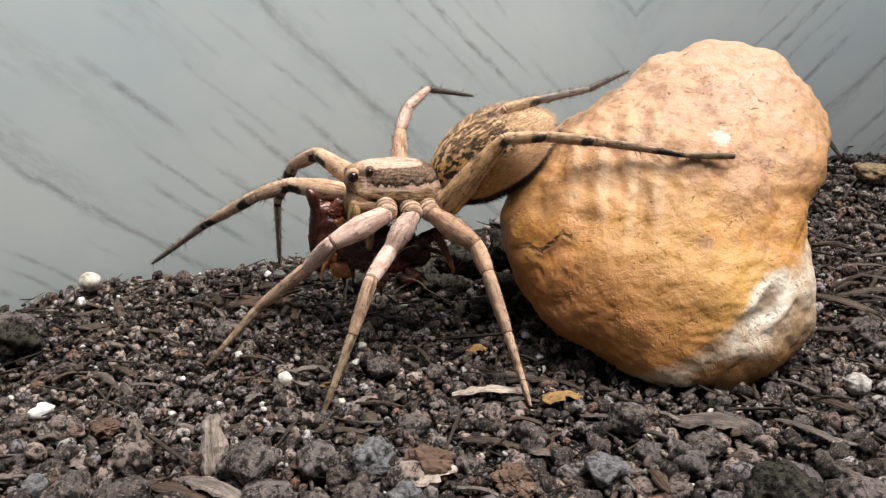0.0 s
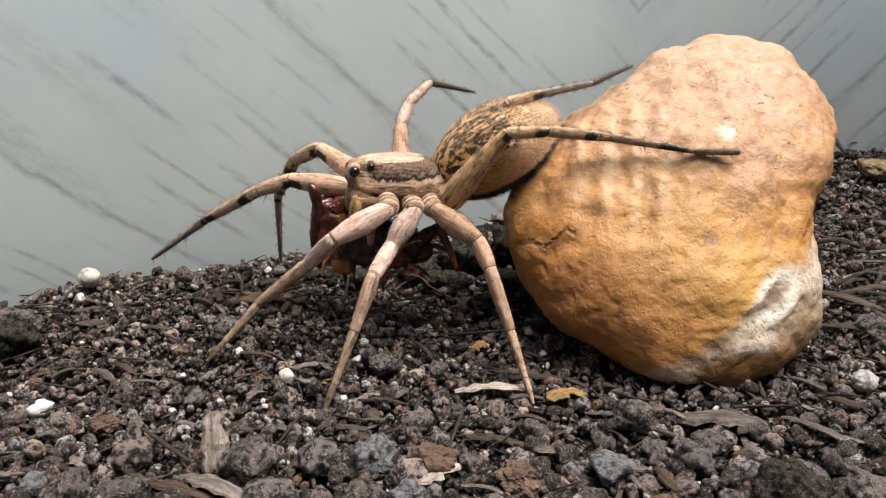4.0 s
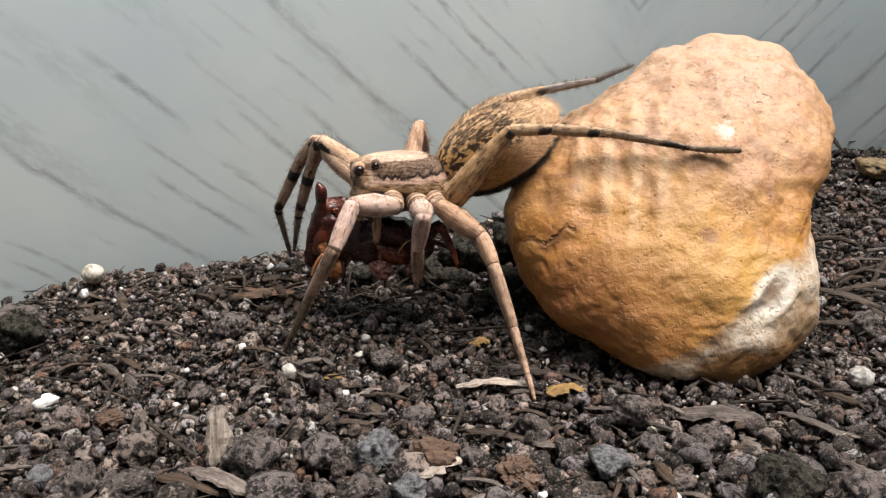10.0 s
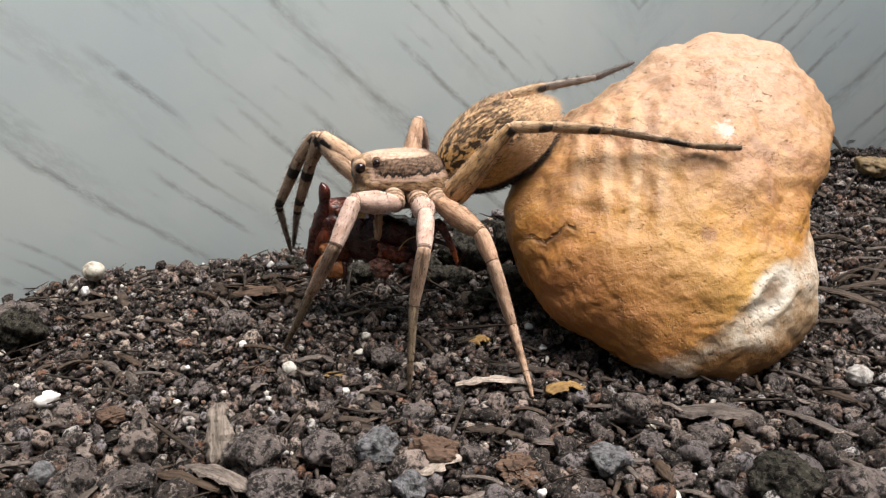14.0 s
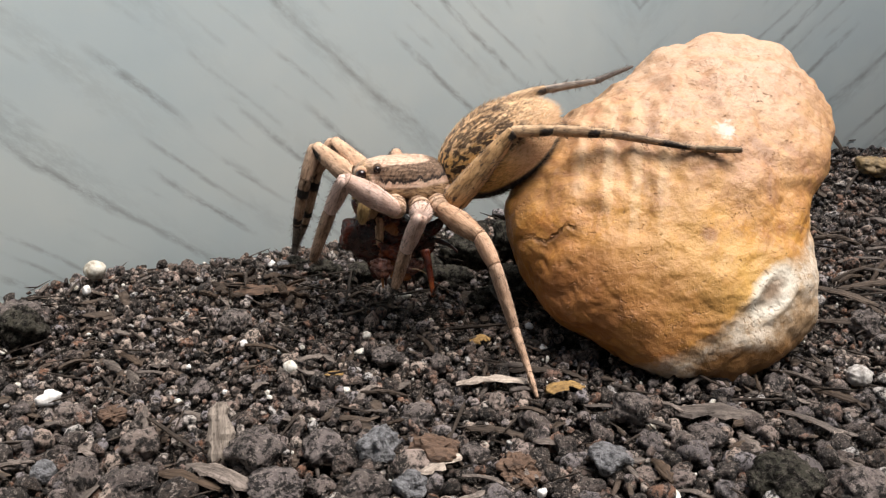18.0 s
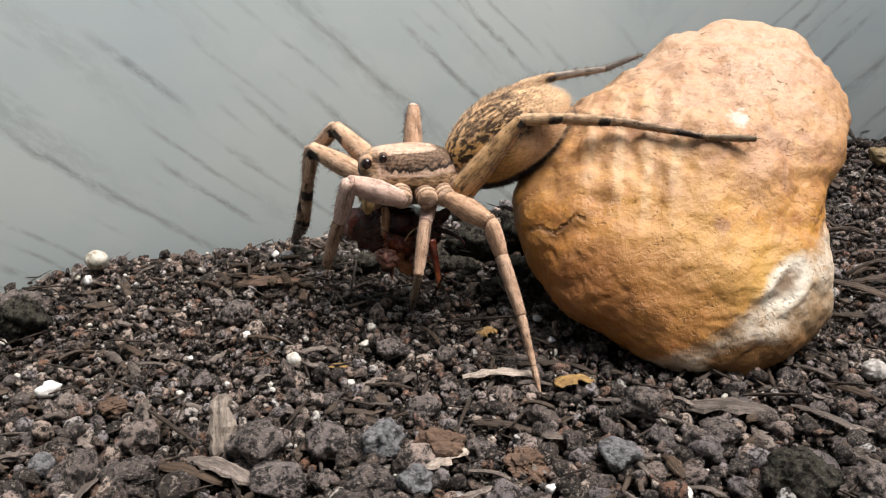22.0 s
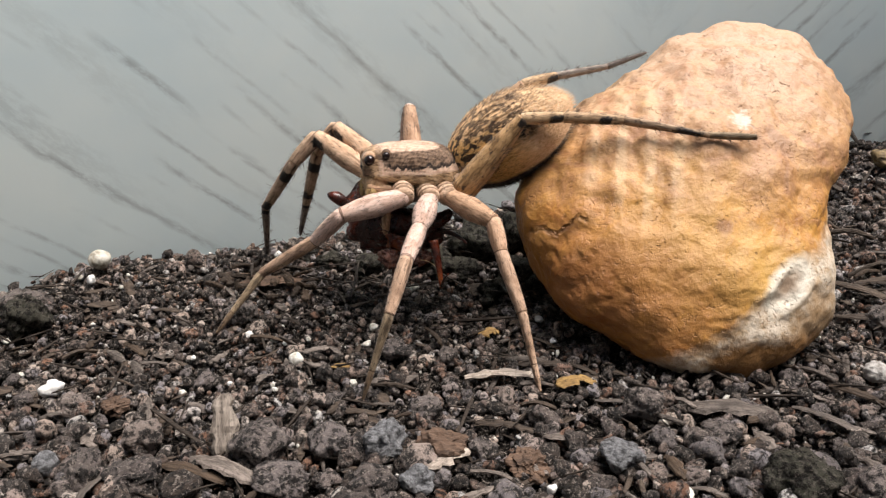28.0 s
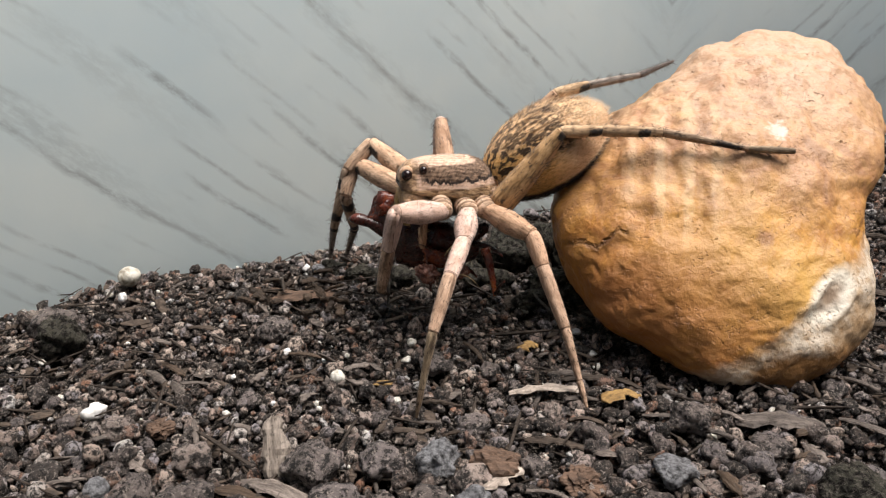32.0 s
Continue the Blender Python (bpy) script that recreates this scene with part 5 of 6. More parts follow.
lump("clod", (36.9, 63.3, 0.53), (1.73, 1.73, 1.48), CLOD, "small dark rounded soil clod", "clod", 43, (0, 0, 0), 3, 0.3, "clods")
chip("bark_chip", (-15.1, 46.2, 1.55), 4.7, 1.75, 0.9, PALEBARK, "tall pale grey-brown bark chip propped up on the soil", "bark", (10, -58, 96), 51, 0.12, jag=0.4)
chip("bark_chip", (3.8, 54.4, 0.60), 5.7, 1.48, 0.40, PALEBARK, "flat pinkish-grey bark strip", "bark", (-8, 0, 4), 52, 0.15)
chip("leaf_scrap", (9.3, 53.5, 0.70), 3.1, 1.46, 0.25, LEAF, "curled dry brown leaf scrap", "leaf", (0, 0, 18), 53, 0.3)
chip("leaf_scrap", (3.1, 60.8, 0.50), 1.9, 1.24, 0.25, LEAF, "curled dry brown leaf scrap", "leaf", (8, 0, 28), 54, 0.3)
chip("leaf_scrap", (-8.6, 55.6, 0.40), 1.2, 1.50, 0.25, LEAF, "curled dry brown leaf scrap", "leaf", (-8, 0, -60), 55, 0.3)
chip("wood_splinter", (-0.3, 44.4, 0.95), 3.4, 1.45, 0.39, PALEBARK, "pale split wood chip lying on the soil", "wood", (0, 0, 38), 56, 0.15)
chip("wood_splinter", (-14.6, 43.7, 0.50), 6.2, 1.24, 0.33, BARK, "long pale curved wood splinter", "wood", (8, 0, -28), 57, 0.3)
chip("wood_splinter", (-16.8, 43.7, 0.30), 5.5, 1.24, 0.33, BROWNBARK, "long brown wood splinter lying on the soil", "wood", (-8, 0, -20), 58, 0.15)
chip("wood_splinter", (-27.6, 49.2, 0.50), 2.6, 0.63, 0.25, BARK, "thin pale wood splinter lying on the soil", "wood", (0, 0, 25), 59, 0.15)
chip("wood_splinter", (-10.8, 57.9, 0.50), 2.3, 0.60, 0.25, BARK, "thin pale wood splinter behind the bead", "wood", (8, 0, 24), 60, 0.15)
chip("wood_splinter", (-5.8, 53.4, 0.40), 2.8, 0.89, 0.25, BARK, "bent pale root piece lying on the soil", "wood", (-8, 0, 58), 61, 0.3)
chip("bark_strip", (20.0, 50.5, 0.50), 6.2, 2.35, 0.63, BARK, "broad brown bark strip under the stone", "bark", (0, 0, -8), 62, 0.15)
chip("wood_splinter", (21.1, 47.1, 0.50), 2.2, 1.11, 0.30, BARK, "short pale wood chip lying on the soil", "wood", (8, 0, -82), 63, 0.15)
chip("twig", (26.4, 49.3, 0.60), 5.2, 0.94, 0.25, BARK, "thin grey twig lying on the soil", "twig", (-8, 0, -48), 64, 0.15)
chip("twig", (36.7, 68.5, 0.80), 7.4, 1.37, 0.37, FIBRE, "dark twig behind the stone", "twig", (0, 0, -40), 65, 0.15)
chip("wood_splinter", (11.9, 45.3, 0.40), 3.4, 0.59, 0.25, BARK, "thin pale wood splinter lying on the soil", "wood", (8, 0, 8), 66, 0.15)
chip("bark_strip", (7.3, 47.3, 0.40), 3.0, 1.12, 0.30, BARK, "flat pinkish-grey bark strip", "bark", (-8, 0, -18), 67, 0.15)
chip("bark_strip", (3.8, 48.5, 0.40), 4.4, 0.93, 0.25, FIBRE, "dark bark strip lying on the soil", "bark", (0, 0, -14), 68, 0.15)
chip("bark_strip", (-16.8, 69.6, 0.40), 6.4, 1.53, 0.41, RUSTBARK, "rusty brown shredded bark under the spider", "bark", (8, 0, 12), 69, 0.15)
chip("bark_strip", (-18.7, 70.6, 0.40), 3.8, 1.27, 0.34, RUSTBARK, "rusty brown shredded bark under the spider", "bark", (-8, 0, -30), 70, 0.15)
chip("bark_strip", (-24.9, 64.0, 0.40), 2.5, 0.78, 0.25, FIBRE, "dark bark strip lying on the soil", "bark", (0, 0, -10), 71, 0.15)
chip("twig", (35.9, 63.3, 0.60), 5.4, 0.90, 0.25, FIBRE, "dark root fibre lying on the soil", "twig", (8, 0, -20), 72, 0.15)
chip("wood_splinter", (43.6, 77.9, 0.60), 5.3, 1.08, 0.29, BARK, "olive wood sliver lying on the soil", "wood", (-8, 0, 12), 73, 0.15)
chip("twig", (40.8, 69.6, 0.60), 3.8, 0.70, 0.25, FIBRE, "dark root fibre lying on the soil", "twig", (0, 0, -25), 74, 0.15)
chip("bark_strip", (7.5, 56.2, 0.40), 4.9, 0.70, 0.25, FIBRE, "dark bark strip lying on the soil", "bark", (8, 0, -3), 75, 0.15)
chip("wood_splinter", (-0.2, 73.6, 0.40), 3.4, 0.88, 0.25, FIBRE, "dark wood sliver under the spider", "wood", (-8, 0, 20), 76, 0.15)
chip("bark_strip", (-39.4, 66.9, 0.40), 3.6, 1.34, 0.36, BARK, "grey bark flake lying on the soil", "bark", (0, 0, 10), 77, 0.15)
chip("bark_strip", (-6.7, 50.0, 0.30), 2.9, 0.64, 0.25, FIBRE, "dark bark strip lying on the soil", "bark", (8, 0, -5), 78, 0.15)
chip("twig", (6.9, 59.6, 0.50), 2.8, 0.49, 0.25, FIBRE, "dark root fibre lying on the soil", "twig", (-8, 0, -30), 79, 0.15)
chip("bark_strip", (-24.4, 46.5, 0.40), 2.3, 1.10, 0.30, BARK, "grey bark flake lying on the soil", "bark", (0, 0, -40), 80, 0.15)
chip("bark_strip", (-28.8, 44.8, 0.40), 2.2, 1.07, 0.29, BARK, "grey bark flake lying on the soil", "bark", (8, 0, 5), 81, 0.15)
lump("bark_nugget", (-24.1, 50.2, 0.44), (1.14, 1.14, 0.61), RUSTBARK, "rust-red bark nugget lying on the soil", "bark", 82, (0, 0, 0), 3, 0.4)
lump("bark_nugget", (5.0, 44.5, 0.44), (1.67, 1.67, 0.93), RUSTBARK, "crumbled reddish bark lying on the soil", "bark", 83, (0, 0, 0), 3, 0.5)
lump("bark_nugget", (55.5, 100.0, 1.05), (2.19, 2.19, 1.46), OCHRE, "mottled ochre pebble by the far panel", "pebble", 84, (0, 0, 0), 3, 0.3)


# loose lumps on the bed, each its own piece
rng = np.random.default_rng(5)
lumps = [mesh("soil_lump", V, [tuple(t) for t in T.tolist()], LUMP) for V, T in crumb_shapes(12, 3, 5, 0.4)]
placed = 0
while placed < 300:
    x, y = rng.uniform(-40, 44), rng.uniform(36, 56)
    if abs(x - 3) > 12 + 0.6 * y:
        continue
    r = float(np.exp(rng.normal(-0.25, 0.3))) * MM * (1.0 if y < 50 else 0.75)
    ob = new("soil_lump", lumps[placed % 12])
    ob.parent = ground
    ob.matrix_world = mm_pose(x, y, float(soil_height(x, y)) + rng.uniform(0.0, 0.4) * r / MM, rng.uniform(-40, 40), rng.uniform(-40, 40), rng.uniform(0, 360)) @ Matrix.Diagonal((r / MM, r / MM, r / MM, 1))
    placed += 1

# splinters strewn over the front of the bed
strewn = np.random.default_rng(23)
for k in range(60):
    y = strewn.uniform(40, 60)
    x = 3 + strewn.uniform(-1, 1) * (8 + 0.55 * y)
    mat = (BARK, BROWNBARK, BARK, FIBRE)[k % 4]
    chip("wood_splinter", (x, y, 0.55 if y < 52 else 0.45), strewn.uniform(1.2, 4.2), strewn.uniform(0.3, 0.9), strewn.uniform(0.2, 0.4), mat, "thin weathered wood splinter lying on the soil", "wood",
         (strewn.uniform(-30, 30), strewn.uniform(-16, 16), strewn.uniform(-80, 80)), 300 + k, strewn.uniform(0.05, 0.3), "wood splinters")

# twigs and roots on the bank behind the stone
for k in range(22):
    x, y = strewn.uniform(33, 56), strewn.uniform(62, 96)
    chip("twig", (x, y, 0.7), strewn.uniform(3.5, 9), strewn.uniform(0.35, 0.9), strewn.uniform(0.3, 0.6), (FIBRE, BARK, BROWNBARK)[k % 3], "thin dry twig lying on the soil bank", "twig",
         (strewn.uniform(-20, 20), strewn.uniform(-12, 12), strewn.uniform(-70, 50)), 400 + k, strewn.uniform(0.05, 0.3), "twigs")

# dark clods standing in for shade under the spider, mossy at the bed's edge
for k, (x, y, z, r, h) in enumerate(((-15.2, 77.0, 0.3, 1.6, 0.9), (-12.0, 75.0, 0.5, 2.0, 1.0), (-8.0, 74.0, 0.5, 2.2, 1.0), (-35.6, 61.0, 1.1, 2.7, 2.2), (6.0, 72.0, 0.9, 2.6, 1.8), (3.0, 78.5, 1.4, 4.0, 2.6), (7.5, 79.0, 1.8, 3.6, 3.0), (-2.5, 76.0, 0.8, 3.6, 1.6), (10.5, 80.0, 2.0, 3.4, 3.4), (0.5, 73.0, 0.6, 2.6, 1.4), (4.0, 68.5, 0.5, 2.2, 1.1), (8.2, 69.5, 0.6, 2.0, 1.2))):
    lump("mossy_clod", (x, y, z), (r, r * 0.8, h), MOSS_SHADE, "dark soil clod whose colour holds moss and shade", "clod", 80 + k, (0, 0, 40 * k), 3, 0.45, "mossy clods")


# a flaky heap of damp bark beside the spider
heap = np.random.default_rng(17)
for k in range(26):
    chip("bark_strip", (-17.2 + heap.normal(0, 3.2), 69.5 + heap.normal(0, 2.0), 0.3 + 0.03 * k), heap.uniform(1.0, 2.9), heap.uniform(0.5, 1.1), heap.uniform(0.25, 0.6), (BROWNBARK, DAMPBARK, DAMPBARK)[k % 3],
         "damp brown flaky bark strip in a small heap", "bark", (heap.uniform(-50, 50), heap.uniform(-25, 25), heap.uniform(-80, 80)), 200 + k, 0.1, "bark heap")


# ---- movement ----
def heading(az, el):
    a, e = radians(az), radians(el)
    return Vector((math.cos(e) * math.cos(a), math.cos(e) * math.sin(a), math.sin(e)))


BODY = [
    (0, mm_pose(-3.79, 65.80, 13.65, -0.32, -1.52, -168.00)),
    (2, mm_pose(-3.83, 65.80, 13.63, -0.35, -1.63, -168.00)),
    (3.5, mm_pose(-3.84, 65.80, 13.66, -0.37, -1.72, -167.99)),
    (5.5, mm_pose(-3.84, 65.80, 13.63, -0.30, -1.42, -168.00)),
    (6.5, mm_pose(-3.84, 65.80, 13.57, -0.24, -1.13, -168.00)),
    (7, mm_pose(-3.83, 65.80, 13.77, -0.33, -1.54, -168.00)),
    (7.5, mm_pose(-3.82, 65.80, 13.78, -0.43, -2.02, -167.99)),
    (8, mm_pose(-3.63, 65.80, 13.62, -0.08, -0.38, -168.00)),
    (9, mm_pose(-3.65, 65.80, 13.62, -0.10, -0.47, -168.00)),
    (11, mm_pose(-3.58, 65.80, 13.60, -0.01, -0.05, -168.00)),
    (13, mm_pose(-3.60, 65.80, 13.60, -0.00, -0.00, -168.00)),
    (13.5, mm_pose(-3.52, 65.80, 13.65, 0.01, 0.06, -168.00)),
    (14, mm_pose(-3.55, 65.80, 13.68, -0.04, -0.19, -168.00)),
    (14.5, mm_pose(-3.40, 65.80, 13.65, 0.16, 0.74, -168.00)),
    (16.5, mm_pose(-3.72, 65.80, 13.77, -0.36, -1.71, -167.99)),
    (17, mm_pose(-3.77, 65.80, 13.92, -0.53, -2.49, -167.99)),
    (17.5, mm_pose(-3.72, 65.80, 13.70, -0.32, -1.51, -168.00)),
    (18, mm_pose(-3.55, 65.80, 13.13, 0.14, 0.64, -168.00)),
    (18.5, mm_pose(-3.63, 65.80, 13.20, -0.09, -0.41, -168.00)),
    (19, mm_pose(-3.60, 65.80, 13.12, 0.01, 0.07, -168.00)),
    (19.5, mm_pose(-3.54, 65.80, 13.11, 0.11, 0.52, -168.00)),
    (20, mm_pose(-3.56, 65.80, 13.14, 0.11, 0.53, -168.00)),
    (21, mm_pose(-3.56, 65.80, 13.08, 0.13, 0.61, -168.00)),
    (22, mm_pose(-3.53, 65.80, 13.11, 0.09, 0.42, -168.00)),
    (23, mm_pose(-3.53, 65.80, 13.02, 0.14, 0.65, -168.00)),
    (23.5, mm_pose(-3.48, 65.80, 13.32, -0.15, -0.70, -168.00)),
    (24, mm_pose(-3.53, 65.80, 13.35, -0.17, -0.82, -168.00)),
    (25.5, mm_pose(-3.51, 65.80, 13.35, -0.17, -0.80, -168.00)),
    (27.5, mm_pose(-3.56, 65.80, 13.39, -0.25, -1.17, -168.00)),
    (28, mm_pose(-3.55, 65.80, 13.36, -0.19, -0.88, -168.00)),
    (28.5, mm_pose(-3.52, 65.80, 13.30, -0.22, -1.06, -168.00)),
    (29, mm_pose(-3.51, 65.80, 13.36, -0.19, -0.90, -168.00)),
    (30, mm_pose(-3.52, 65.80, 13.38, -0.19, -0.89, -168.00)),
    (31, mm_pose(-3.50, 65.80, 13.35, -0.19, -0.89, -168.00)),
    (31.5, mm_pose(-3.56, 65.80, 13.39, -0.19, -0.89, -168.00)),
    (32, mm_pose(-3.56, 65.80, 13.40, -0.15, -0.72, -168.00)),
]


def body_at(t):
    for (t0, a), (t1, b) in zip(BODY, BODY[1:]):
        if t <= t1:
            return a.lerp(b, (t - t0) / (t1 - t0))
    return BODY[-1][1]


def stride(leg, keys, flex=0):
    """Keys: seconds, then the way (azimuth, rise) of femur, patella, tibia and foot. Joints stay closed; flex lifts the toe."""
    hip, lengths, bits = leg
    times = []
    for a, b in zip(keys, keys[1:]):
        big = max(heading(a[i], a[i + 1]).angle(heading(b[i], b[i + 1])) for i in (1, 3, 5, 7))
        k = max(1, min(24, math.ceil(math.degrees(big) / 6)), math.ceil((b[0] - a[0]) / 2.5))
        times += [(a[0] + (b[0] - a[0]) * j / k, a, b, j / k) for j in range(k)]
    times.append((keys[-1][0], keys[-2], keys[-1], 1.0))
    rows = [[] for _ in bits]
    for t, a, b, f in times:
        f = f * f * (3 - 2 * f)
        ways = [heading(a[i], a[i + 1]).slerp(heading(b[i], b[i + 1]), f, heading(b[i], b[i + 1])) for i in (1, 3, 5, 7)]
        rise = f * (b[8] - a[8]) + a[8]
        if flex:
            az = math.degrees(math.atan2(ways[3].y, ways[3].x))
            ways[3:] = [heading(az, rise - 0.34 * flex), heading(az, rise + 0.66 * flex)]
        else:
            ways.append(ways[3])
        root = body_at(t)
        inv, at = root.inverted(), root @ (Vector(hip) * MM)
        for r, (ob, length), way in zip(rows, bits, ways):
            q = way.to_track_quat("X", "Z")
            r.append((t, inv @ (Matrix.Translation(at) @ q.to_matrix().to_4x4())))
            at = at + way * length * MM
    for r, (ob, length) in zip(rows, bits):
        walk(ob, r)


def motions():
    walk(spider, BODY)
    walk(fore_body, [(t, PREY_AT.inverted() @ m) for t, m in (
    (0, mm_pose(-9.45, 66.69, 8.71, 0, 0, 8)),
    (3, mm_pose(-9.58, 67.22, 8.53, 0, 0, 8)),
    (6, mm_pose(-9.42, 67.11, 8.60, 0, 4, 8)),
    (7, mm_pose(-9.39, 66.98, 8.79, 0, 4, 8)),
    (7.5, mm_pose(-9.67, 66.92, 8.86, 0, 6, 8)),
    (8, mm_pose(-9.16, 66.93, 9.16, 0, 6, 8)),
    (8.4, mm_pose(-9.76, 66.75, 8.56, 0, 4, 8)),
    (9, mm_pose(-10.0, 66.69, 8.2, 0, 8, 8)),
    (13, mm_pose(-9.8, 66.42, 8.2, 0, 16, 8)),
    (14.5, mm_pose(-9.80, 66.40, 8.0, 0, 10, 8)),
    (16.5, mm_pose(-10.92, 66.43, 8.50, 0, -34, 8)),
    (17, mm_pose(-9.6, 66.2, 7.9, 0, -18, 8)),
    (17.5, mm_pose(-7.25, 66.09, 7.58, 0, -26, 8)),
    (18.2, mm_pose(-4.77, 66.05, 7.40, 0, -8, 8)),
    (19, mm_pose(-4.73, 66.53, 7.26, 0, -8, 8)),
    (20.5, mm_pose(-4.83, 67.46, 6.78, 0, -10, 8)),
    (23, mm_pose(-4.89, 67.06, 7.00, 0, -12, 8)),
    (23.8, mm_pose(-6.31, 67.57, 8.52, 0, -40, 8)),
    (28.4, mm_pose(-6.37, 67.49, 8.59, 0, -40, 8)),
    (29.1, mm_pose(-6.00, 67.87, 9.62, 0, -58, 8)),
    (31, mm_pose(-5.88, 67.89, 9.62, 0, -58, 8)),
    (32, mm_pose(-7.10, 68.02, 9.08, 0, -58, 8)),
    )])

    def limp(t, a, b):
        q = (Vector(b) - Vector(a)).to_track_quat("X", "Z")
        return t, PREY_AT.inverted() @ Matrix.Translation(Vector(a) * MM) @ q.to_matrix().to_4x4()

    hang = (-0.27, 64.3, 10.1), (1.35, 63.1, 6.5)
    bent = (-1.61, 62.4, 8.4), (-0.93, 61.2, 4.9)
    last = (-0.5, 62.6, 8.9), (0.3, 61.3, 5.2)
    walk(hind_leg, [limp(0, *hang), limp(14.5, *hang), limp(16.8, (-0.9, 63.2, 9.0), (0.0, 62.2, 6.0)), limp(18, *bent), limp(28.2, *bent), limp(29.2, *last), limp(32, *last)])
    stride(legs["N1"], (
    (0, -148.3, -18.8, 148.4, -43.8, 174.1, -39.8, -140.2, -37.3),
    (7.05, -151.4, -21.8, 147.4, -42.6, 172.6, -40.1, -136.5, -35.3),
    (7.33, -119.0, 12.8, 128.7, -69.4, 115.2, -52.8, 92.8, -20.1),
    (8, -121.4, 22.7, 159.0, -66.1, 120.4, -51.3, 90.0, -39.3),
    (8.3, -122.5, 14.4, -123.7, -50.2, 145.7, -56.8, 149.8, -60.5),
    (9, -123.9, 14.2, -120.7, -49.2, 144.7, -57.3, 147.2, -60.3),
    (13, -122.6, 15.4, -122.3, -50.2, 143.1, -57.8, 146.2, -60.6),
    (14.5, -125.2, 14.1, -117.9, -48.7, 141.0, -56.8, 147.6, -61.3),
    (16.5, -143.7, 45.2, 149.6, -44.7, 147.9, -35.3, 88.1, -54.0),
    (17, -148.6, 47.3, 165.1, -45.8, 139.1, -38.0, 79.8, -48.8),
    (17.5, -153.8, 40.2, 145.1, -46.2, 131.6, -53.7, 95.7, -25.8),
    (18.2, -151.4, 33.4, 129.7, -54.5, 128.9, -58.8, 93.1, -24.8),
    (19, -144.9, 32.7, 142.7, -54.6, 117.3, -56.4, 90.3, -24.8),
    (20.5, -142.0, 29.4, 147.7, -68.1, 117.8, -53.0, 92.2, -23.8),
    (23, -142.6, 19.3, 125.6, -65.1, 119.0, -54.8, 93.1, -23.0),
    (23.8, -160.5, -12.1, 152.3, -43.6, 168.4, -33.5, -140.2, -42.6),
    (28.6, -160.4, -11.2, 152.6, -43.7, 168.7, -33.5, -140.0, -43.4),
    (28.8, -133.5, 34.4, 145.3, -45.5, 178.0, -53.0, 131.7, -61.9),
    (29, -137.0, 33.0, 151.4, -54.6, 136.8, -56.2, 82.0, -39.1),
    (29.2, -127.8, 11.6, 116.4, -55.8, 119.4, -60.1, 94.5, -26.4),
    (31, -128.9, 11.7, 115.5, -56.9, 120.4, -59.3, 95.0, -27.3),
    (32, -133.0, 11.1, 114.7, -63.6, 106.3, -54.9, 90.0, -26.5),
    ))
    stride(legs["N2"], (
    (0, -138.8, -46.8, -109.6, -17.7, -121.8, -54.7, -117.0, -47.0),
    (7.05, -143.1, -49.8, -108.4, -18.4, -122.8, -54.7, -116.1, -45.8),
    (7.33, -79.7, 8.3, 111.4, -62.5, 95.6, -59.0, 89.8, -17.5),
    (9, -83.1, 3.5, 105.6, -56.4, 91.8, -57.9, 90.1, -18.4),
    (13.2, -82.4, 6.5, 105.4, -59.9, 97.5, -59.4, 90.0, -19.4),
    (13.6, -81.1, 2.4, -91.0, -22.6, -156.6, -79.5, -98.4, -75.8),
    (14.5, -81.6, 2.9, -90.5, -25.7, -151.6, -77.8, -107.4, -76.5),
    (16.5, -92.2, -2.7, 144.5, -48.7, 128.5, -56.2, 98.7, -17.9),
    (17, -97.0, -5.5, 137.7, -52.2, 120.2, -50.1, 99.0, -18.1),
    (17.5, -92.0, 3.0, 131.0, -55.0, 119.0, -57.0, 98.0, -18.2),
    (18.2, -88.5, 9.7, 126.2, -58.5, 118.9, -62.3, 97.0, -18.3),
    (19, -86.7, 12.3, 128.4, -57.2, 121.8, -68.1, 96.9, -18.0),
    (20.5, -82.7, 7.0, 120.2, -62.0, 116.2, -61.4, 96.3, -19.5),
    (21.2, -82.4, 11.2, 117.5, -62.4, 126.8, -68.9, 95.8, -22.0),
    (21.6, 85.8, -4.9, -97.6, -24.8, -100.8, -54.4, 100.4, -47.4),
    (23.1, 85.7, -4.5, -98.6, -26.8, -99.9, -51.5, 100.3, -47.4),
    (23.7, -108.4, -28.5, -102.4, -17.5, -112.8, -47.2, -135.5, -68.0),
    (29.6, -102.5, -26.2, -102.7, -18.2, -110.1, -44.0, -142.3, -67.8),
    (31, -103.5, -24.6, -102.1, -18.1, -110.9, -44.0, -142.8, -68.1),
    (32, -98.4, -23.9, -107.1, -21.9, -113.8, -44.8, -134.0, -74.0),
    ))
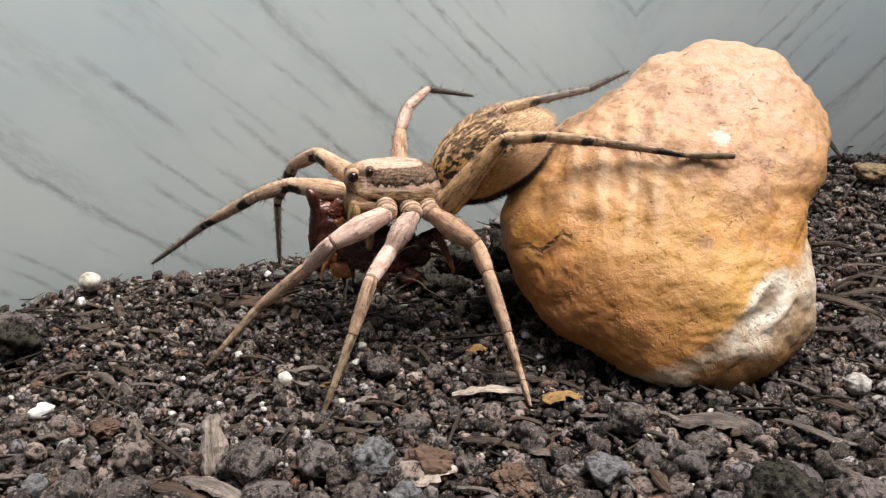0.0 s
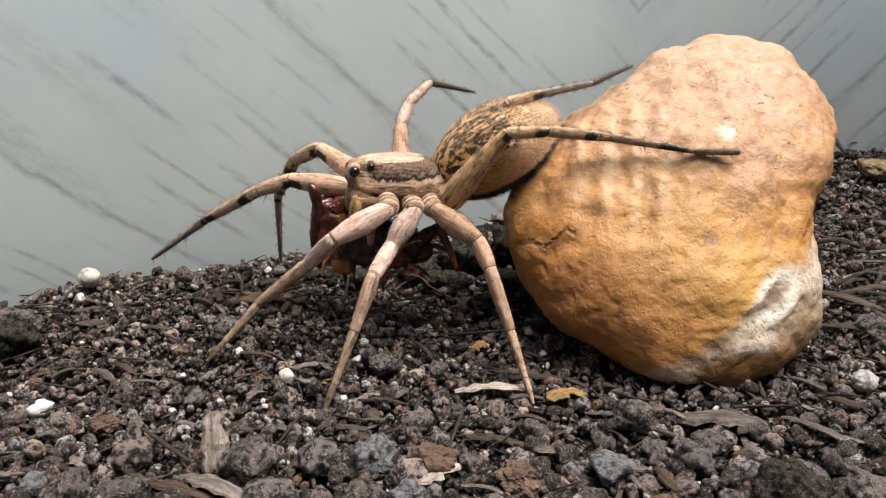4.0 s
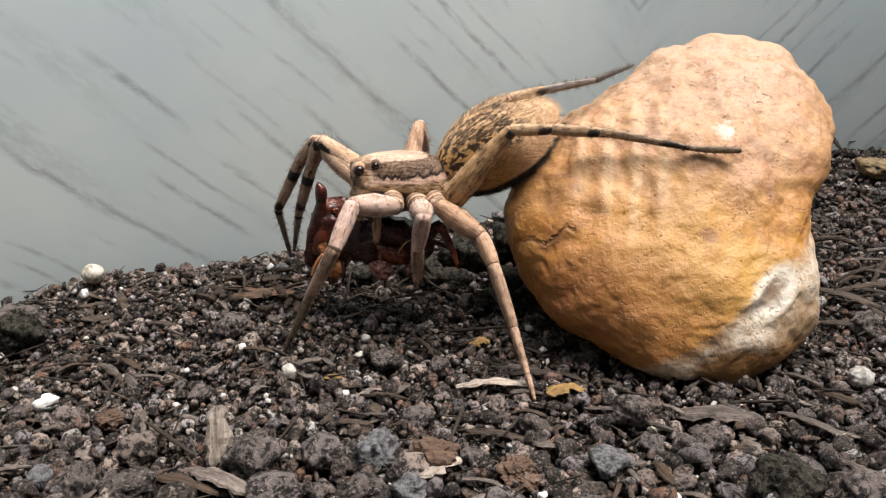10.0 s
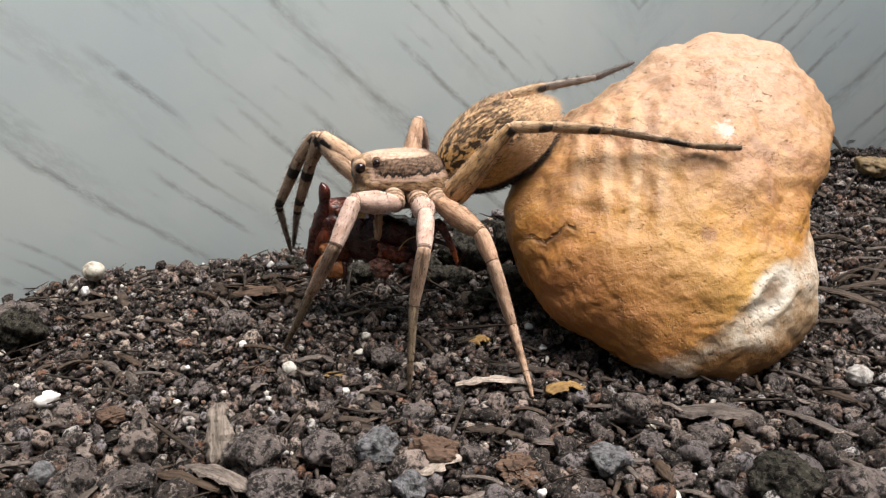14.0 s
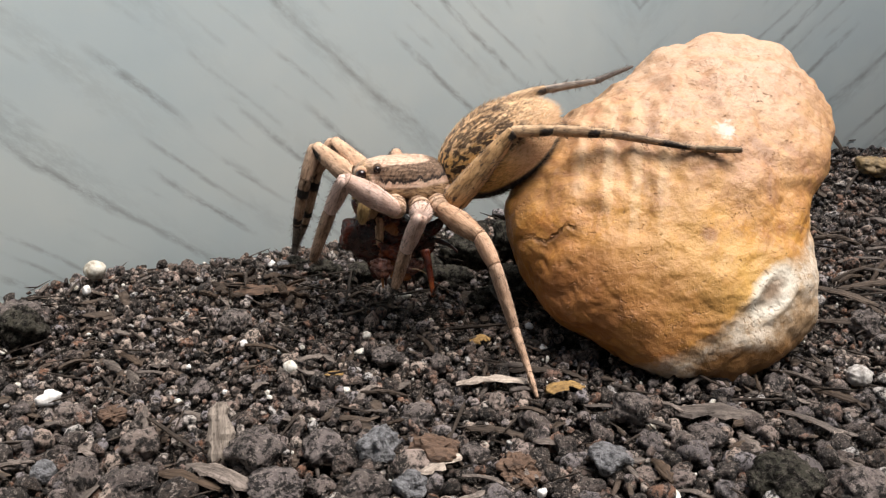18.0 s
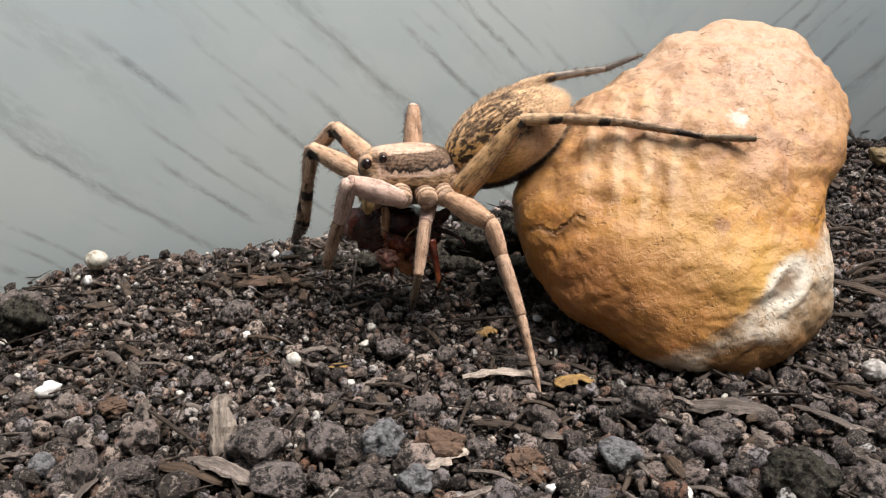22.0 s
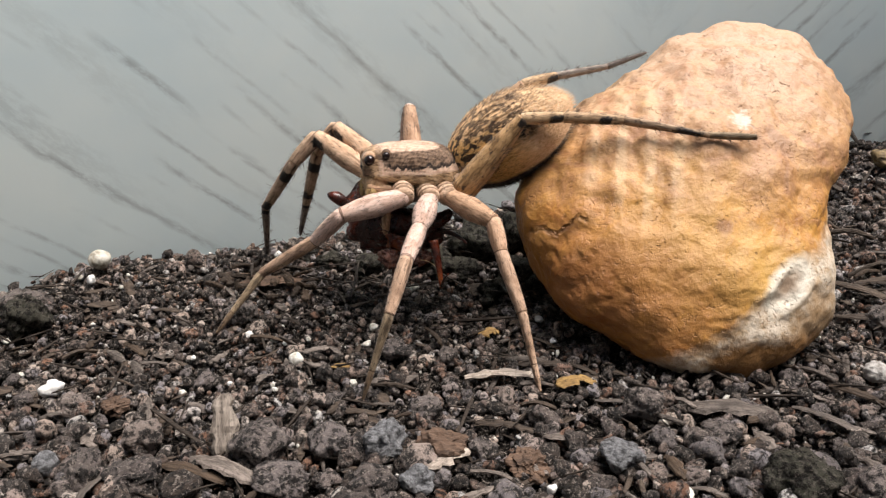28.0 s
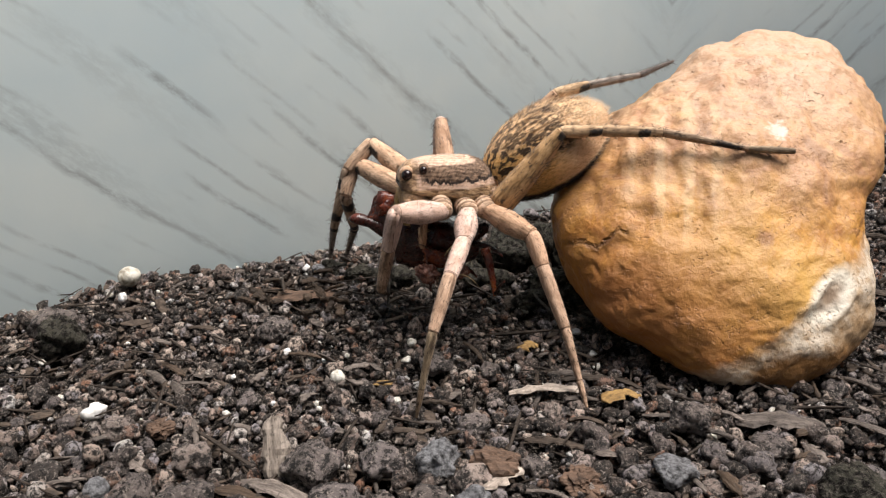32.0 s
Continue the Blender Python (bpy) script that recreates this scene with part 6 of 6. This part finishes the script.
    stride(legs["N3"], (
    (0, -22.4, -29.9, -65.2, -41.3, -64.8, -48.9, -68.8, -45.1),
    (7, -26.0, -29.3, -64.2, -40.9, -57.6, -55.6, -70.7, -42.4),
    (13, -36.6, -22.9, -62.0, -45.0, -56.1, -58.2, -72.0, -44.6),
    (17.5, -42.0, -23.1, -55.9, -42.0, -47.8, -65.0, -71.2, -39.7),
    (19, -41.0, -14.7, -58.6, -49.6, -47.5, -63.2, -73.2, -41.6),
    (20.5, -40.8, -14.2, -18.5, -67.8, -65.9, -48.7, -72.7, -46.1),
    (24.5, -33.7, -16.9, -75.1, -45.4, -64.6, -44.5, -67.6, -58.3),
    (31, -37.9, -15.2, -71.2, -47.8, -66.7, -44.9, -64.1, -59.0),
    (32, -40.0, -14.7, -65.3, -49.6, -65.2, -47.5, -65.1, -56.8),
    ))
    stride(legs["N4"], (
    (0, -8.6, 50.3, 10.0, 0.4, 0.0, -6.2, -4.0, -5.6),
    (13, -10.0, 51.1, 12.0, -1.5, -2.0, -3.2, -4.5, -7.0),
    (20.5, 2.0, 51.1, 10.0, 0.1, -2.0, -2.8, -9.0, -5.3),
    (31, -2.4, 52.0, 12.0, 0.4, -3.0, -2.3, -6.0, -6.0),
    (32, 0.0, 51.2, 12.0, -1.1, -6.0, -0.8, -6.0, -7.3),
    ), 8)
    stride(legs["F1"], (
    (0, 161.7, 3.2, -178.4, -18.0, 161.1, -29.1, 162.2, -35.0),
    (7.05, 160.3, 2.2, -177.4, -18.5, 160.8, -29.1, 161.1, -34.9),
    (7.33, 146.6, 25.9, 141.0, -55.3, 106.0, -48.1, 87.4, -57.9),
    (9, 141.2, 29.8, 149.4, -45.8, 138.8, -53.8, 89.4, -55.2),
    (14.5, 145.5, 31.9, 150.9, -47.7, 134.8, -54.3, 90.0, -53.1),
    (16.5, 120.2, 50.0, 167.7, -24.2, 156.1, -36.4, 135.9, -66.7),
    (17, 146.1, 39.1, 157.8, -45.2, 148.1, -44.8, 55.2, -61.0),
    (17.5, 141.1, 27.9, -130.1, -46.2, 123.6, -50.7, 84.9, -34.6),
    (18.2, 146.4, 27.5, -155.0, -73.0, 113.3, -53.5, 112.1, -38.4),
    (19, 152.9, 25.2, 116.0, -63.0, 118.1, -57.7, 108.0, -38.4),
    (20.5, 151.1, 15.9, 140.4, -78.1, 107.4, -55.1, 110.3, -30.0),
    (23, 152.9, 19.1, 178.3, -80.3, 108.2, -54.8, 109.9, -29.9),
    (23.8, 152.3, 25.2, -170.3, -48.4, 143.6, -49.3, 106.3, -58.9),
    (28.4, 152.3, 25.8, -167.6, -47.6, 143.6, -49.3, 106.2, -59.0),
    (29.1, 150.8, 14.5, -178.2, -76.5, 86.3, -58.7, 110.7, -28.8),
    (31, 150.7, 14.6, -170.4, -75.7, 86.2, -58.5, 110.1, -28.8),
    (32, 141.3, 13.1, -119.7, -60.5, 87.5, -44.4, 106.7, -40.6),
    ))
    stride(legs["F2"], (
    (0, 148.7, 23.6, 150.9, -25.2, 119.9, -40.0, 122.2, -84.2),
    (7.05, 147.5, 23.0, 152.0, -25.7, 119.6, -39.7, 113.7, -85.0),
    (7.33, 148.0, 26.5, 147.5, -45.5, 118.7, -53.9, 111.6, -53.6),
    (9, 157.1, 30.5, 135.9, -59.9, 117.4, -49.5, 110.0, -49.9),
    (14.5, 160.2, 31.8, 137.9, -58.8, 117.0, -49.3, 108.2, -50.0),
    (16.5, 147.1, 28.9, 145.1, -48.7, 111.0, -44.0, 133.4, -62.9),
    (17, 149.3, 31.4, 149.2, -57.8, 109.7, -41.3, 137.3, -70.7),
    (17.5, 142.6, 26.4, -151.1, -55.8, 116.5, -51.4, 119.8, -48.7),
    (18.2, 142.7, 30.7, -162.5, -57.4, 117.5, -54.3, 115.9, -43.2),
    (19, 142.2, 28.9, 151.8, -48.6, 131.4, -65.7, 111.9, -37.5),
    (20.5, 146.8, 31.5, 159.0, -46.5, 141.2, -70.2, 110.2, -36.2),
    (23, 151.1, 34.1, 159.3, -46.6, 140.9, -70.2, 110.2, -36.2),
    (23.8, 149.6, 31.3, 164.7, -53.3, 116.7, -52.1, 109.6, -44.1),
    (28.4, 150.2, 31.7, 165.1, -52.1, 116.1, -52.2, 110.3, -44.0),
    (29.1, 150.9, 29.5, 167.0, -45.7, 150.0, -77.3, 107.6, -31.8),
    (31, 150.9, 29.6, 169.2, -45.3, 147.6, -76.5, 107.5, -31.7),
    (32, 143.0, 27.5, -154.0, -42.9, 120.4, -59.0, 104.7, -44.9),
    ))
    stride(legs["F3"], (
    (0, 89.8, 45.3, 72.8, 39.2, 66.6, 14.4, 45.9, -11.3),
    (7.6, 91.3, 46.0, 71.2, 36.0, 64.5, 17.4, 46.4, -14.9),
    (7.9, 73.4, 45.3, 73.6, -55.9, 100.5, -55.4, 101.1, -53.7),
    (14.5, 77.4, 47.5, 67.1, -59.6, 104.9, -61.7, 100.8, -53.7),
    (16.5, 67.9, 46.1, 66.8, -59.5, 108.8, -61.4, 104.9, -53.5),
    (17.1, 67.7, 45.1, 66.3, -59.8, 108.9, -61.6, 104.9, -53.5),
    (17.5, 108.0, 50.2, 143.1, -72.3, 80.3, -66.2, 82.0, -55.4),
    (17.9, 101.6, 16.5, 111.0, -46.9, 89.2, -52.6, 86.8, -46.5),
    (19, 100.8, 17.0, 114.3, -48.1, 89.4, -51.8, 86.9, -46.2),
    (19.5, 88.4, 60.0, 114.9, -64.2, 98.9, -64.5, 100.6, -57.4),
    (31, 100.7, 54.5, 114.5, -66.1, 105.6, -65.0, 103.0, -54.4),
    (32, 99.8, 54.1, 103.0, -66.1, 99.0, -65.7, 95.3, -55.5),
    ))
    stride(legs["F4"], (
    (0, -17.1, 43.4, 30.1, 8.7, 23.5, 7.4, 44.0, 10.5),
    (13, -14.8, 45.3, 26.8, 9.1, 23.2, 6.4, 45.5, 8.0),
    (20.5, -1.3, 46.1, 26.9, 10.1, 23.5, 4.9, 45.5, 7.7),
    (31, -4.8, 46.2, 26.0, 8.7, 23.8, 7.2, 45.1, 7.0),
    (32, -4.2, 48.0, 27.2, 8.4, 20.0, 6.8, 47.6, 6.2),
    ))


motions()
